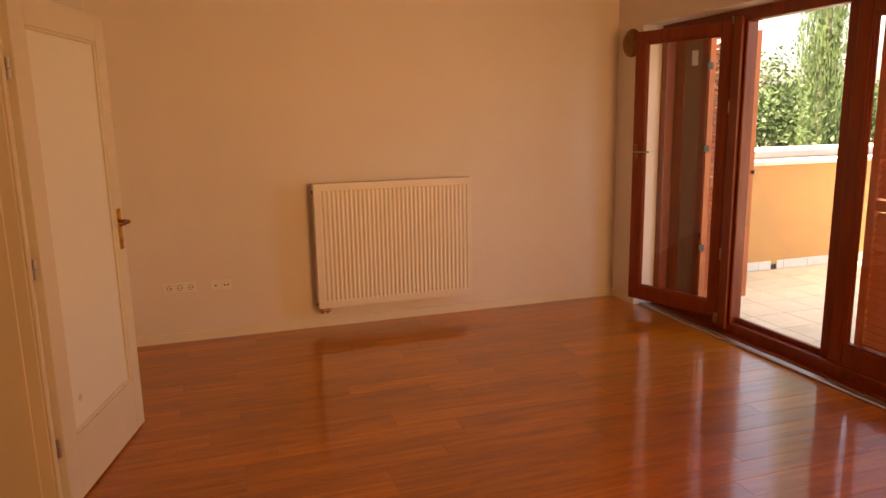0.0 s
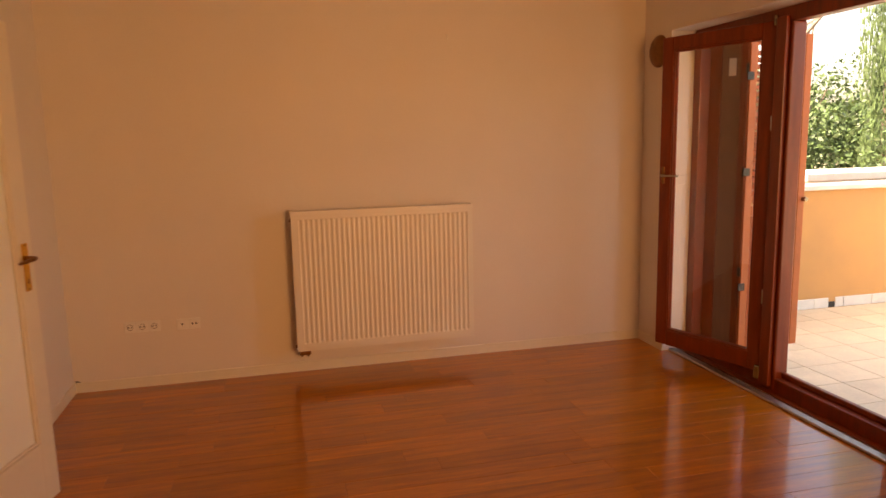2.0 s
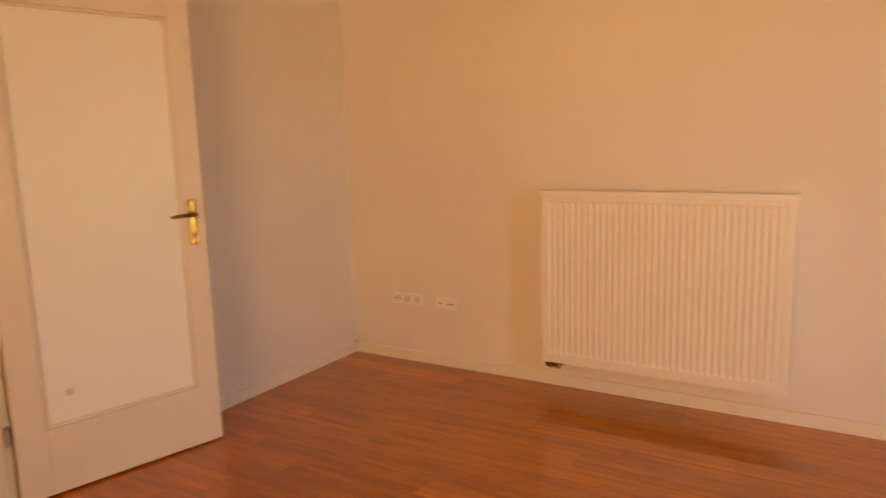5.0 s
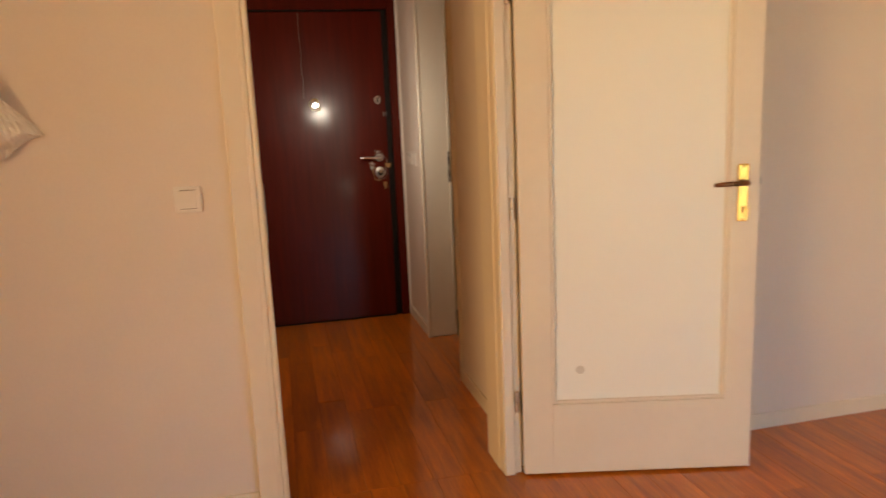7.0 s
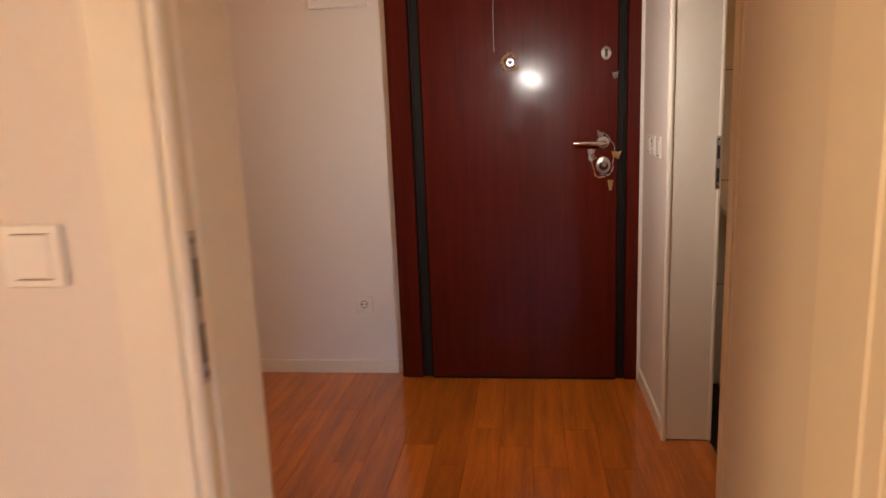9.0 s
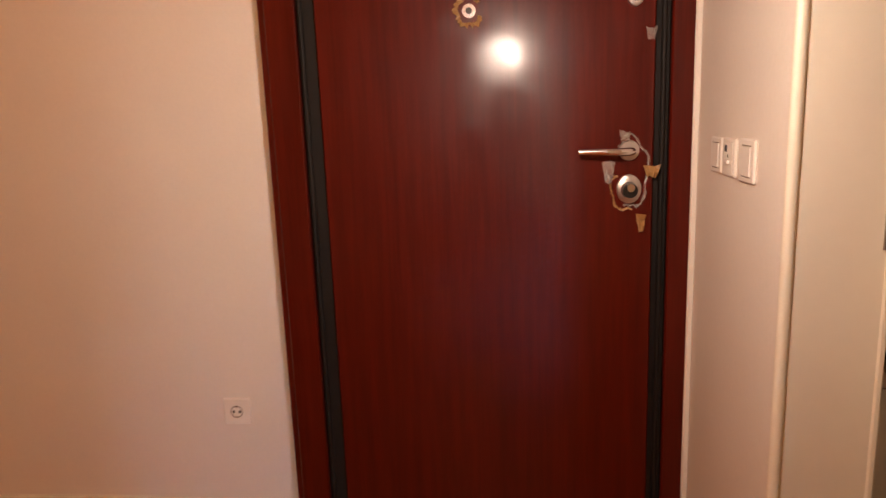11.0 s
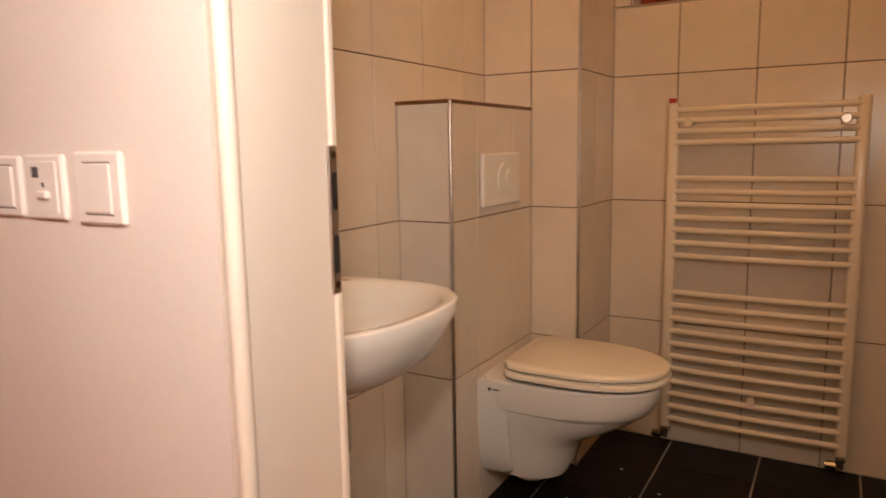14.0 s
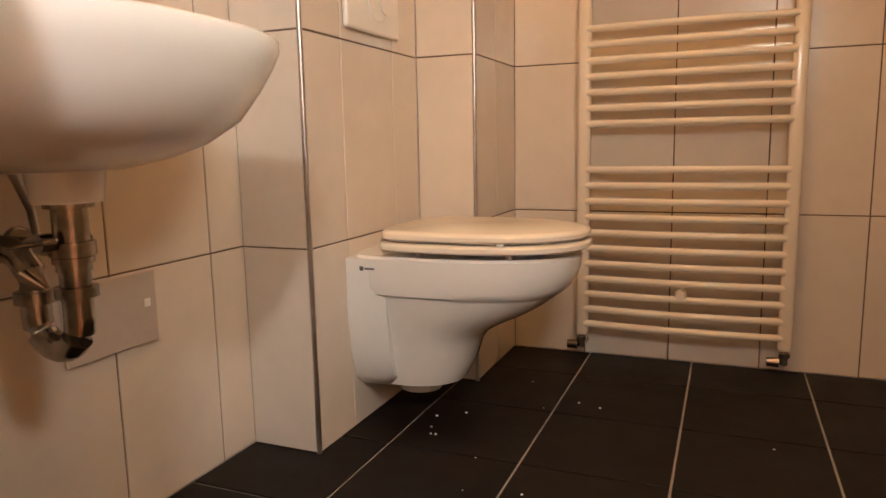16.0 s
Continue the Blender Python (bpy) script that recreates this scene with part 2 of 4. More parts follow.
# unseen boards, added to stop daylight at the rear opening
setting("rear_daylight_block", boxes(*(((2.3, -6.495, 0.65 + 0.16 * k), (3.7, -6.465, 0.808 + 0.16 * k)) for k in range(10)), bevel=0.004), MAHOGANY, "added red-brown boards that keep daylight out of the unseen rear opening", "shutter")
setting("wall_door", boxes(((-0.14, -6.25, -0.01), (0, DY0 - 0.03, H)), ((-0.14, DY1 + 0.03, -0.01), (0, 0, H)),
                           ((-0.14, DY0 - 0.03, 2.06), (0, DY1 + 0.03, H))),
        PAINT, "plain white painted plaster wall with a doorway")
setting("wall_window", boxes(((WX, WY0, -0.3), (WX + 0.34, 0, H)), ((WX, WY1, WZ), (WX + 0.34, WY0, H)),
                             ((WX, -6.25, -0.3), (WX + 0.34, WY1, H))),
        PAINT, "white plaster wall with a wide terrace window opening")
setting("wall_hall_end", boxes(((EX - 0.25, -4.35, -0.3), (EX, -3.24, H)), ((EX - 0.25, -3.24, 2.13), (EX, HY, H)),
                               ((EX - 0.25, HY, -0.3), (EX, 0, H))),
        PAINT, "white plaster wall round the entry door")
setting("stairwell_wall", box((EX - 0.25, -3.24, -0.3), (EX - 0.14, HY, 2.13)), PAINT, "plain wall behind the entry door")
setting("wall_hall_side", box((EX, -4.6, -0.3), (-0.14, -4.35, H)), PAINT, "plain white painted plaster wall")
setting("wall_hall_bathroom", boxes(((EX, HY, -0.01), (BX0 - 0.03, BI, H)), ((BX1 + 0.03, HY, -0.01), (-0.14, BI, H)),
                                    ((BX0 - 0.03, HY, 2.06), (BX1 + 0.03, BI, H))),
        PAINT, "white plaster wall with the bathroom doorway")
setting("ceiling", box((EX - 0.25, -6.5, H), (WX + 0.34, 0.25, H + 0.25)), CEIL, "plain white painted ceiling", "ceiling")
setting("ground", boxes(((WX + 0.34, -400, -0.6), (400, 400, -0.3)), ((-400, 0.25, -0.6), (WX + 0.34, 400, -0.3)),
                        ((-400, -400, -0.6), (WX + 0.34, -6.5, -0.3)), ((-400, -6.5, -0.6), (EX - 0.3, 0.25, -0.3))), EARTH,
        "dry earth garden ground", "ground")
# unseen block on top of the house, added to shade the terrace
setting("terrace_shade_block", box((EX - 0.25, -6.5, H + 0.25), (WX + 0.34, 1.4, H + 2.0)), ORANGE, "unseen ochre rendered block added to shade the terrace", "wall")

# baseboards
base_bm = boxes(((0.004, -0.012, -0.012), (WX, 0, 0.065)), ((0, DY1 + 0.11, -0.012), (0.012, -0.012, 0.065)),
                ((0, -6.25, -0.012), (0.012, DY0 - 0.095, 0.065)), ((WX - 0.012, WY0 - 0.0, -0.012), (WX, -0.012, 0.065)),
                ((EX, -4.35, -0.012), (EX + 0.012, -3.245, 0.065)), ((EX + 0.09, HY - 0.012, -0.012), (BX0 - 0.02, HY, 0.065)),
                ((BX1 + 0.02, HY - 0.012, -0.012), (-0.14, HY, 0.065)), bevel=0.003)
setting("baseboard", base_bm, LACQUER, "low white painted baseboard", "baseboard")


# ---- living room ----
def panel_radiator():
    """A steel panel radiator with a pressed front, top grille and side covers."""
    x0, x1, z0, z1, yf, yb = 1.36, 2.54, 0.172, 1.072, -0.14, -0.045
    r = empty("radiator", pose(1.95, -0.09, z0), "white ribbed steel panel radiator hung on a plain wall", "radiator")
    inv = r.matrix_world.inverted()

    def put(name, bm, mat, label="", smooth=False, parent=None):
        bm.transform(inv)
        return part(name, bm, mat, parent or r, label, smooth)

    bm = bmesh.new()
    n, zs = 35, [z0 + 0.045, z0 + 0.06, z1 - 0.06, z1 - 0.045]
    prof = []
    for k in range(n):
        a, w = x0 + 0.035 + (x1 - x0 - 0.07) * k / n, (x1 - x0 - 0.07) / n
        prof += [(a, 0.0), (a + 0.32 * w, 0.0), (a + 0.5 * w, 1.0), (a + 0.82 * w, 1.0)]
    prof = [(x0, 0.0)] + prof + [(x1 - 0.035, 0.0), (x1, 0.0)]
    rows = []
    for z, d in zip([z0, *zs, z1], [0, 0, 1, 1, 0, 0]):
        rows.append([bm.verts.new((x, yf + 0.007 * e * d, z)) for x, e in prof])
    for a, b in zip(rows, rows[1:]):
        for j in range(len(prof) - 1):
            bm.faces.new((a[j], a[j + 1], b[j + 1], b[j]))
    put("front_panel", bm, RADW)
    put("bottom_cover", box((x0 + 0.004, yf + 0.002, z0 + 0.002), (x1 - 0.004, yb - 0.004, z0 + 0.006)), RADW)
    put("rear_panel", box((x0, yb - 0.004, z0), (x1, yb, z1), 0.0015), RADW)
    for x in (x0, x1 - 0.003):
        put("side_cover", box((x, yf, z0 + 0.006), (x + 0.003, yb - 0.004, z1 + 0.002), 0.001), RADW)
    bm = bmesh.new()
    for k in range(80):
        x = x0 + 0.012 + (x1 - x0 - 0.024) * k / 79
        add_box(bm, (x - 0.0025, yf + 0.014, z1 - 0.004), (x + 0.0025, yb - 0.018, z1 + 0.001))
    for y in (yf + 0.0015, yb - 0.02):
        add_box(bm, (x0 + 0.004, y, z1 - 0.004), (x1 - 0.004, y + 0.013, z1 + 0.002))
    put("top_grille", bm, RADW)
    put("valve_body", box((x0 + 0.012, yf + 0.02, z0 - 0.032), (x0 + 0.085, yf + 0.05, z0 - 0.002), 0.006), BRONZE_DARKSTEEL, "tarnished brass valve block")
    for dx in (0.028, 0.068):
        put("pipe", rod((x0 + dx, yf + 0.035, z0 - 0.03), (x0 + dx, yf + 0.075, z0 - 0.05), 0.010), DARKMETAL)
        put("pipe", rod((x0 + dx, yf + 0.06, z0 - 0.045), (x0 + dx, 0.0, z0 - 0.045), 0.009), DARKMETAL)
    for z in (z1 - 0.055, z0 + 0.02):
        put("plug", rod((x0 - 0.009, -0.085, z), (x0 + 0.001, -0.085, z), 0.009, 0.011), BRONZE_DARKSTEEL)
    for x in (x0 + 0.2, x1 - 0.2):
        put("wall_bracket", box((x, yb, z0 + 0.1), (x + 0.03, 0.0, z1 - 0.12)), STEEL)
    put("top_lip", box((x0 - 0.001, yf - 0.0015, z1 - 0.028), (x1 + 0.001, yf + 0.001, z1 + 0.003), 0.001), RADW)


panel_radiator()

LEAF_M = pose(0.085, -2.164, 0.0, 0, 0, 76.4)   # local x runs along the leaf, -y is the room side


def glazed_door():
    d = empty("door_1", LEAF_M, "white door with frosted glass panel standing wide open", "door", kind="structure")
    w, h, t = 0.83, 2.0, 0.04
    gx0, gx1, gz0, gz1 = 0.108, 0.73, 0.278, 1.885
    for name, lo, hi in (("stile", (0, 0, 0.01), (gx0, t, h)), ("stile", (gx1, 0, 0.01), (w, t, h)),
                         ("bottom_rail", (gx0, 0, 0.01), (gx1, t, gz0)), ("top_rail", (gx0, 0, gz1), (gx1, t, h))):
        part(name, box(lo, hi, 0.002), LACQUER, d)
    b = 0.014
    for lo, hi in (((gx0, 0.004, gz0), (gx0 + b, 0.016, gz1)), ((gx1 - b, 0.004, gz0), (gx1, 0.016, gz1)),
                   ((gx0 + b, 0.004, gz0), (gx1 - b, 0.016, gz0 + b)), ((gx0 + b, 0.004, gz1 - b), (gx1 - b, 0.016, gz1))):
        part("glazing_bead", box(lo, hi, 0.004), LACQUER, d)
    part("glass_pane", box((gx0 + 0.003, 0.017, gz0 + 0.003), (gx1 - 0.003, 0.023, gz1 - 0.003)), FROST, d, "frosted glass panel")
    for side in (-1, 1):
        y = -0.0 if side < 0 else t
        pl = part("handle_plate", box((0.752, y, 0.926), (0.79, y + side * 0.007, 1.124), 0.003), BRASS, d, "polished brass handle plate")
        tube_pts = [(0.772, y, 1.062), (0.772, y + side * 0.03, 1.062), (0.768, y + side * 0.048, 1.062), (0.752, y + side * 0.055, 1.062),
                    (0.72, y + side * 0.056, 1.062), (0.68, y + side * 0.054, 1.06), (0.655, y + side * 0.05, 1.058)]
        part("lever", tube(tube_pts, [0.010, 0.009, 0.009, 0.009, 0.0085, 0.008, 0.006], 12), BRONZE_DARKSTEEL, pl, "dark bronze lever handle", True)
        part("keyhole", box((0.766, y, 0.955), (0.776, y + side * 0.0085, 0.978), 0.002), BRONZE_DARKSTEEL, pl)
        for z in (0.934, 1.116):
            part("screw", rod((0.771, y, z), (0.771, y + side * 0.0082, z), 0.004, seg=10), BRONZE_DARKSTEEL, pl)
    part("latch_plate", box((w - 0.002, 0.01, 0.95), (w + 0.001, 0.03, 1.15)), STEEL, d)
    part("latch", box((w, 0.014, 1.05), (w + 0.01, 0.026, 1.075), 0.002), STEEL, d)
    part("mark", rod((0.212, 0.0166, 0.403), (0.212, 0.0172, 0.403), 0.016, seg=20), material("faint_mark", (0.70, 0.69, 0.62), 0.5, var=0.1, scale=40), d, "small worn mark on the glass")


glazed_door()


def hinge(x, y, z, group):
    h = empty("door_hinge", pose(x, y, z), "small two-part steel pin hinge on the white door frame", "hinge", group)
    part("upper_knuckle", rod((0, 0, 0.002), (0, 0, 0.038), 0.0085), STEEL, h)
    part("lower_knuckle", rod((0, 0, -0.038), (0, 0, -0.001), 0.0085), STEEL, h)
    part("pin", rod((0, 0, -0.001), (0, 0, 0.002), 0.006), DARKMETAL, h)
    part("arm", box((-0.03, -0.003, -0.03), (0, 0.003, 0.03), 0.001), STEEL, h)


for z in (0.29, 1.0, 1.72):
    hinge(0.066, -2.180, z, "hinges of the glazed door")


def door_lining(name, x0, x1, y0, y1, axis, top, room, label):
    """Lining and casings of a doorway. Along axis 'y': opening from y0 to y1, wall from x0 to x1."""
    d = empty(name, None, label, "door frame", kind="structure")

    def put(part_name, lo, hi, bev=0.004):
        if axis == "x":
            lo, hi = (lo[1], lo[0], lo[2]), (hi[1], hi[0], hi[2])
        part(part_name, box(lo, hi, bev), LACQUER, d)

    t = 0.028
    put("jamb", (x0 - 0.004, y0 - t, 0), (x1 + 0.004, y0, top))
    put("jamb", (x0 - 0.004, y1, 0), (x1 + 0.004, y1 + t, top))
    put("head", (x0 - 0.004, y0 - t, top), (x1 + 0.004, y1 + t, top + t))
    for xa, xb in ((x0 - 0.018, x0), (x1, x1 + room)) if room else ():
        put("casing", (xa, y0 - 0.092, 0), (xb, y0 - 0.004, top + 0.085))
        put("casing", (xa, y1 + 0.004, 0), (xb, y1 + 0.075, top + 0.085))
        put("head_casing", (xa, y0 - 0.004, top + 0.004), (xb, y1 + 0.004, top + 0.085))
    return d


f1 = door_lining("door_frame_1", -0.14, 0.0, DY0, DY1, "y", 2.015, 0.05, "white lacquered frame round the living room doorway")
# the deeper rebate edge that takes the leaf
for lo, hi in (((0.05, DY1 + 0.006, 0), (0.062, DY1 + 0.045, 2.02)), ((0.05, DY0 - 0.03, 0), (0.056, DY0 - 0.012, 2.02))):
    part("rebate_strip", box(lo, hi, 0.003), LACQUER, f1)
f2 = door_lining("door_frame_2", HY, BI, BX0, BX1, "x", 2.015, 0, "white lacquered frame round the bathroom doorway")
part("rebate_strip", box((BX0 - 0.012, -1.962, 0), (BX0 + 0.004, -1.949, 2.01), 0.003), LACQUER, f2)
part("rounded_edge", rod((BX0 - 0.002, HY - 0.004, 0), (BX0 - 0.002, HY - 0.004, 2.015), 0.011), LACQUER, f2, "", True)
part("rounded_edge", rod((BX1 + 0.002, HY - 0.004, 0), (BX1 + 0.002, HY - 0.004, 2.015), 0.011), LACQUER, f2, "", True)
part("rounded_edge", rod((0.046, DY0 - 0.002, 0), (0.046, DY0 - 0.002, 2.015), 0.010), LACQUER, f1, "", True)


def strike_plate(lo, hi, axis, s, label):
    """A steel strike with two holes, on a face at right angles to the given axis."""
    c = [(a + b) / 2 for a, b in zip(lo, hi)]
    p = empty("strike_plate", pose(*c), label, "strike plate")
    lo, hi = Vector(lo) - Vector(c), Vector(hi) - Vector(c)
    part("plate", box(lo, hi, 0.0008), STEEL, p)
    h = hi.z
    for z0, z1 in ((0.15 * h, 0.65 * h), (-0.72 * h, -0.2 * h)):
        a, b = Vector(lo) * 0.55, Vector(hi) * 0.55
        a.z, b.z = z0, z1
        k = 0 if axis == "x" else 1
        a[k], b[k] = (hi[k], hi[k] + 0.0012) if s > 0 else (lo[k] - 0.0012, lo[k])
        part("hole", box(a, b), DARKHOLE, p)
    for z in (-0.88 * h, 0.88 * h):
        a = Vector((0, 0, z))
        k = 0 if axis == "x" else 1
        b = a.copy()
        b[k] = (hi[k] + 0.001) if s > 0 else (lo[k] - 0.001)
        part("screw", rod(a, b, 0.0045, seg=10), DARKMETAL, p)


strike_plate((BX0 + 0.001, -1.969, 0.955), (BX0 + 0.005, -1.953, 1.141), "x", 1, "dull steel strike plate on the bathroom door jamb")
strike_plate((0.037, DY0 + 0.008, 0.945), (0.05, DY0 + 0.011, 1.135), "y", 1, "dull steel strike plate on the living room jamb")


def rocker_switch(m, label, group="", double=False, dimmer=False, w=0.082):
    """Local x along the wall, y out of the wall, z up."""
    s = empty("light_switch", m, label, "switch", group)
    part("frame_plate", box((-w / 2, 0, -w / 2), (w / 2, 0.008, w / 2), 0.003), PLASTIC, s)
    if dimmer:
        part("face", box((-w * 0.36, 0.008, -w * 0.4), (w * 0.36, 0.0095, w * 0.4), 0.001), PLASTIC, s)
        part("indicator", box((0.006, 0.0095, 0.012), (0.02, 0.0105, 0.026)), SCREEN, s, "small grey indicator window")
        part("toggle", box((-0.016, 0.0095, -0.014), (0.004, 0.017, -0.004), 0.002), PLASTIC, s)
        part("slot", box((-0.003, 0.0095, 0.0), (0.001, 0.0102, 0.006)), DARKHOLE, s)
    else:
        bm = box((-w * 0.3, 0.008, -w * 0.34), (w * 0.3, 0.0105, w * 0.34), 0.0015)
        part("rocker", bm, PLASTIC, s)
        for z in (-w * 0.36, w * 0.35):
            part("shadow_joint", box((-w * 0.3, 0.0078, z - 0.0008), (w * 0.3, 0.0083, z + 0.0008)), GROUT, s)
    return s


def wall_socket(m, label, group="", kind="earthed", w=0.08):
    s = empty("wall_socket", m, label, "socket", group)
    part("frame_plate", box((-w / 2, 0, -w / 2), (w / 2, 0.010, w / 2), 0.003), PLASTIC, s)
    ring = bmesh.new()
    for r0, y0, r1, y1 in ((0.0225, 0.0125, 0.0195, 0.0115), (0.0195, 0.0115, 0.0185, 0.010)):
        bmesh.ops.create_cone(ring, cap_ends=False, segments=24, radius1=r0, radius2=r1, depth=abs(y1 - y0),
                              matrix=Matrix.Translation((0, (y0 + y1) / 2, 0)) @ Matrix.Rotation(radians(90), 4, "X"))
    part("rim", ring, PLASTIC, s, "", True)
    if kind == "earthed":
        for x in (-0.0095, 0.0095):
            part("pin_hole", rod((x, 0.0075, 0), (x, 0.0112, 0), 0.0042, seg=12), DARKHOLE, s)
        for z in (-0.017, 0.017):
            part("earth_clip", box((-0.003, 0.008, z - 0.002), (0.003, 0.0115, z + 0.002)), DARKMETAL, s)
        part("face_ring", tube([(0.0175 * math.cos(a), 0.0108, 0.0175 * math.sin(a)) for a in (i * math.pi / 16 for i in range(33))], 0.0011, 6), GROUT, s)
    else:
        for x in ((-0.011, 0.011) if kind == "tv" else (0.0,)):
            part("jack", rod((x, 0.0075, 0), (x, 0.014, 0), 0.006, seg=14), DARKHOLE, s)
    return s


def on_wall(x, y, z, facing):
    """Pose for a plate: local y points out of the wall towards facing."""
    return pose(x, y, z, 0, 0, {"+x": -90, "-y": 180, "+y": 0, "-x": 90}[facing])


for k in range(3):
    wall_socket(on_wall(0.353 + 0.071 * k, 0, 0.389, "-y"), "white round earthed wall socket in a row of three", "sockets on the radiator wall", w=0.0708)
wall_socket(on_wall(0.661, 0, 0.385, "-y"), "white aerial wall socket beside a double jack", "sockets on the radiator wall", "jack", 0.0708)
wall_socket(on_wall(0.732, 0, 0.385, "-y"), "white wall socket with two small dark jacks", "sockets on the radiator wall", "tv", 0.0708)
wall_socket(on_wall(0, -4.006, 0.366, "+x"), "white earthed wall socket low under the intercom", w=0.082)
rocker_switch(on_wall(0, -3.247, 1.099, "+x"), "square white rocker light switch beside the doorway", w=0.084)

stub = empty("cable_stub", pose(0.02, -0.03, 0.066), "short grey cable end above the baseboard in a corner", "cable")
part("sheath", tube([(0.0, 0.018, 0.0), (0.0, 0.004, 0.012), (0.012, -0.008, 0.016), (0.03, -0.016, 0.012)], 0.0035, 8), SCREEN, stub, "", True)

# a small pale mark on the wall, built as a bent pin
hook = empty("wall_pin", pose(2.425, -0.0, 2.17), "small white bent pin high on the wall", "hook")
part("shank", rod((0, 0, 0.004), (0, -0.018, -0.006), 0.004, seg=10), PLASTIC, hook)
part("tip", rod((0, -0.018, -0.03), (0, -0.018, -0.004), 0.004, seg=10), PLASTIC, hook)


def intercom():
    """A wrapped video intercom: taped film bag round a white body."""
    m = on_wall(0, -3.93, 1.392, "+x")   # local +x runs to -y in the room
    s = empty("video_intercom", m, "white video intercom wrapped in clear film and yellow tape", "intercom")
    part("body", box((-0.13, 0, -0.115), (0.13, 0.035, 0.115), 0.008, 2), PLASTIC, s)
    part("screen", box((-0.045, 0.035, -0.085), (0.105, 0.037, 0.085), 0.001), SCREEN, s, "grey unlit screen")
    hs = part("handset", box((-0.112, 0.03, -0.1), (-0.062, 0.062, 0.1), 0.014, 3), PLASTIC, s, "white handset", True)
    part("button_row", box((0.0, 0.035, -0.103), (0.09, 0.038, -0.094), 0.001), PLASTIC, s)
    for lo, hi in (((-0.15, 0.0, 0.112), (0.14, 0.04, 0.128)), ((-0.14, 0.0, -0.138), (0.14, 0.05, -0.118)), ((-0.152, 0.0, -0.118), (-0.134, 0.045, 0.12))):
        part("tape", box(lo, hi, 0.006, 2), TAPE, s, "yellowed adhesive tape")
    # crumpled film wing, drawn out to one side
    bm = bmesh.new()
    rng = random.Random(5)
    nu, nv = 14, 12
    grid = []
    for i in range(nu + 1):
        u = i / nu
        top, bot = 0.12 - 0.19 * u, -0.15 - 0.02 * u + 0.085 * u * u
        row = []
        for j in range(nv + 1):
            v = j / nv
            z = top + (bot - top) * v
            y = 0.045 * (1 - u) ** 1.2 + 0.008 + 0.010 * math.sin(9 * v + 5 * u) + rng.uniform(-0.004, 0.004)
            row.append(bm.verts.new((-0.13 - 0.165 * u * (1 - 0.35 * v * v), y, z)))
        grid.append(row)
    for i in range(nu):
        for j in range(nv):
            bm.faces.new((grid[i][j], grid[i + 1][j], grid[i + 1][j + 1], grid[i][j + 1]))
    part("film_wing", bm, WRAP, s, "crumpled whitish plastic film")
    bm = bmesh.new()
    grid = []
    for i in range(17):
        row = []
        for j in range(13):
            x, z = -0.145 + 0.29 * i / 16, -0.125 + 0.25 * j / 12
            y = 0.066 + 0.006 * math.sin(31 * x + 14 * z) + rng.uniform(-0.003, 0.003)
            if x > -0.055:
                y -= 0.016
            row.append(bm.verts.new((x, y, z)))
        grid.append(row)
    for i in range(16):
        for j in range(12):
            bm.faces.new((grid[i][j], grid[i + 1][j], grid[i + 1][j + 1], grid[i][j + 1]))
    part("film_cover", bm, FILM, s, "wrinkled clear plastic film")


intercom()


# ---- terrace window ----
def glazed_leaf(parent, w, z0, z1, rail=0.085, t=0.056, bottom=0.105):
    """One sash: local x along its width, y through its thickness."""
    for name, lo, hi in (("stile", (0, -t / 2, z0), (rail, t / 2, z1)), ("stile", (w - rail, -t / 2, z0), (w, t / 2, z1)),
                         ("bottom_rail", (rail, -t / 2, z0), (w - rail, t / 2, z0 + bottom)), ("top_rail", (rail, -t / 2, z1 - rail), (w - rail, t / 2, z1))):
        part(name, box(lo, hi, 0.008, 2), MAHOGANY, parent)
    g = part("pane", box((rail - 0.005, -0.003, z0 + bottom - 0.005), (w - rail + 0.005, 0.003, z1 - rail + 0.005)), GLASS, parent)
    g.visible_shadow = False
    b = 0.012
    for s in (-1, 1):
        y0, y1 = sorted((s * 0.004, s * (t / 2 - 0.006)))
        part("glazing_bead", box((rail, y0, z0 + bottom), (rail + b, y1, z1 - rail), 0.003), MAHOGANY, parent)
        part("glazing_bead", box((w - rail - b, y0, z0 + bottom), (w - rail, y1, z1 - rail), 0.003), MAHOGANY, parent)
        part("glazing_bead", box((rail + b, y0, z0 + bottom), (w - rail - b, y1, z0 + bottom + b), 0.003), MAHOGANY, parent)
        part("glazing_bead", box((rail + b, y0, z1 - rail - b), (w - rail - b, y1, z1 - rail), 0.003), MAHOGANY, parent)


FX0, FX1 = 4.03, 4.115     # window frame depth
win = empty("window_1", None, "wide red-brown stained wooden terrace window with one open doorway", "window", kind="structure")
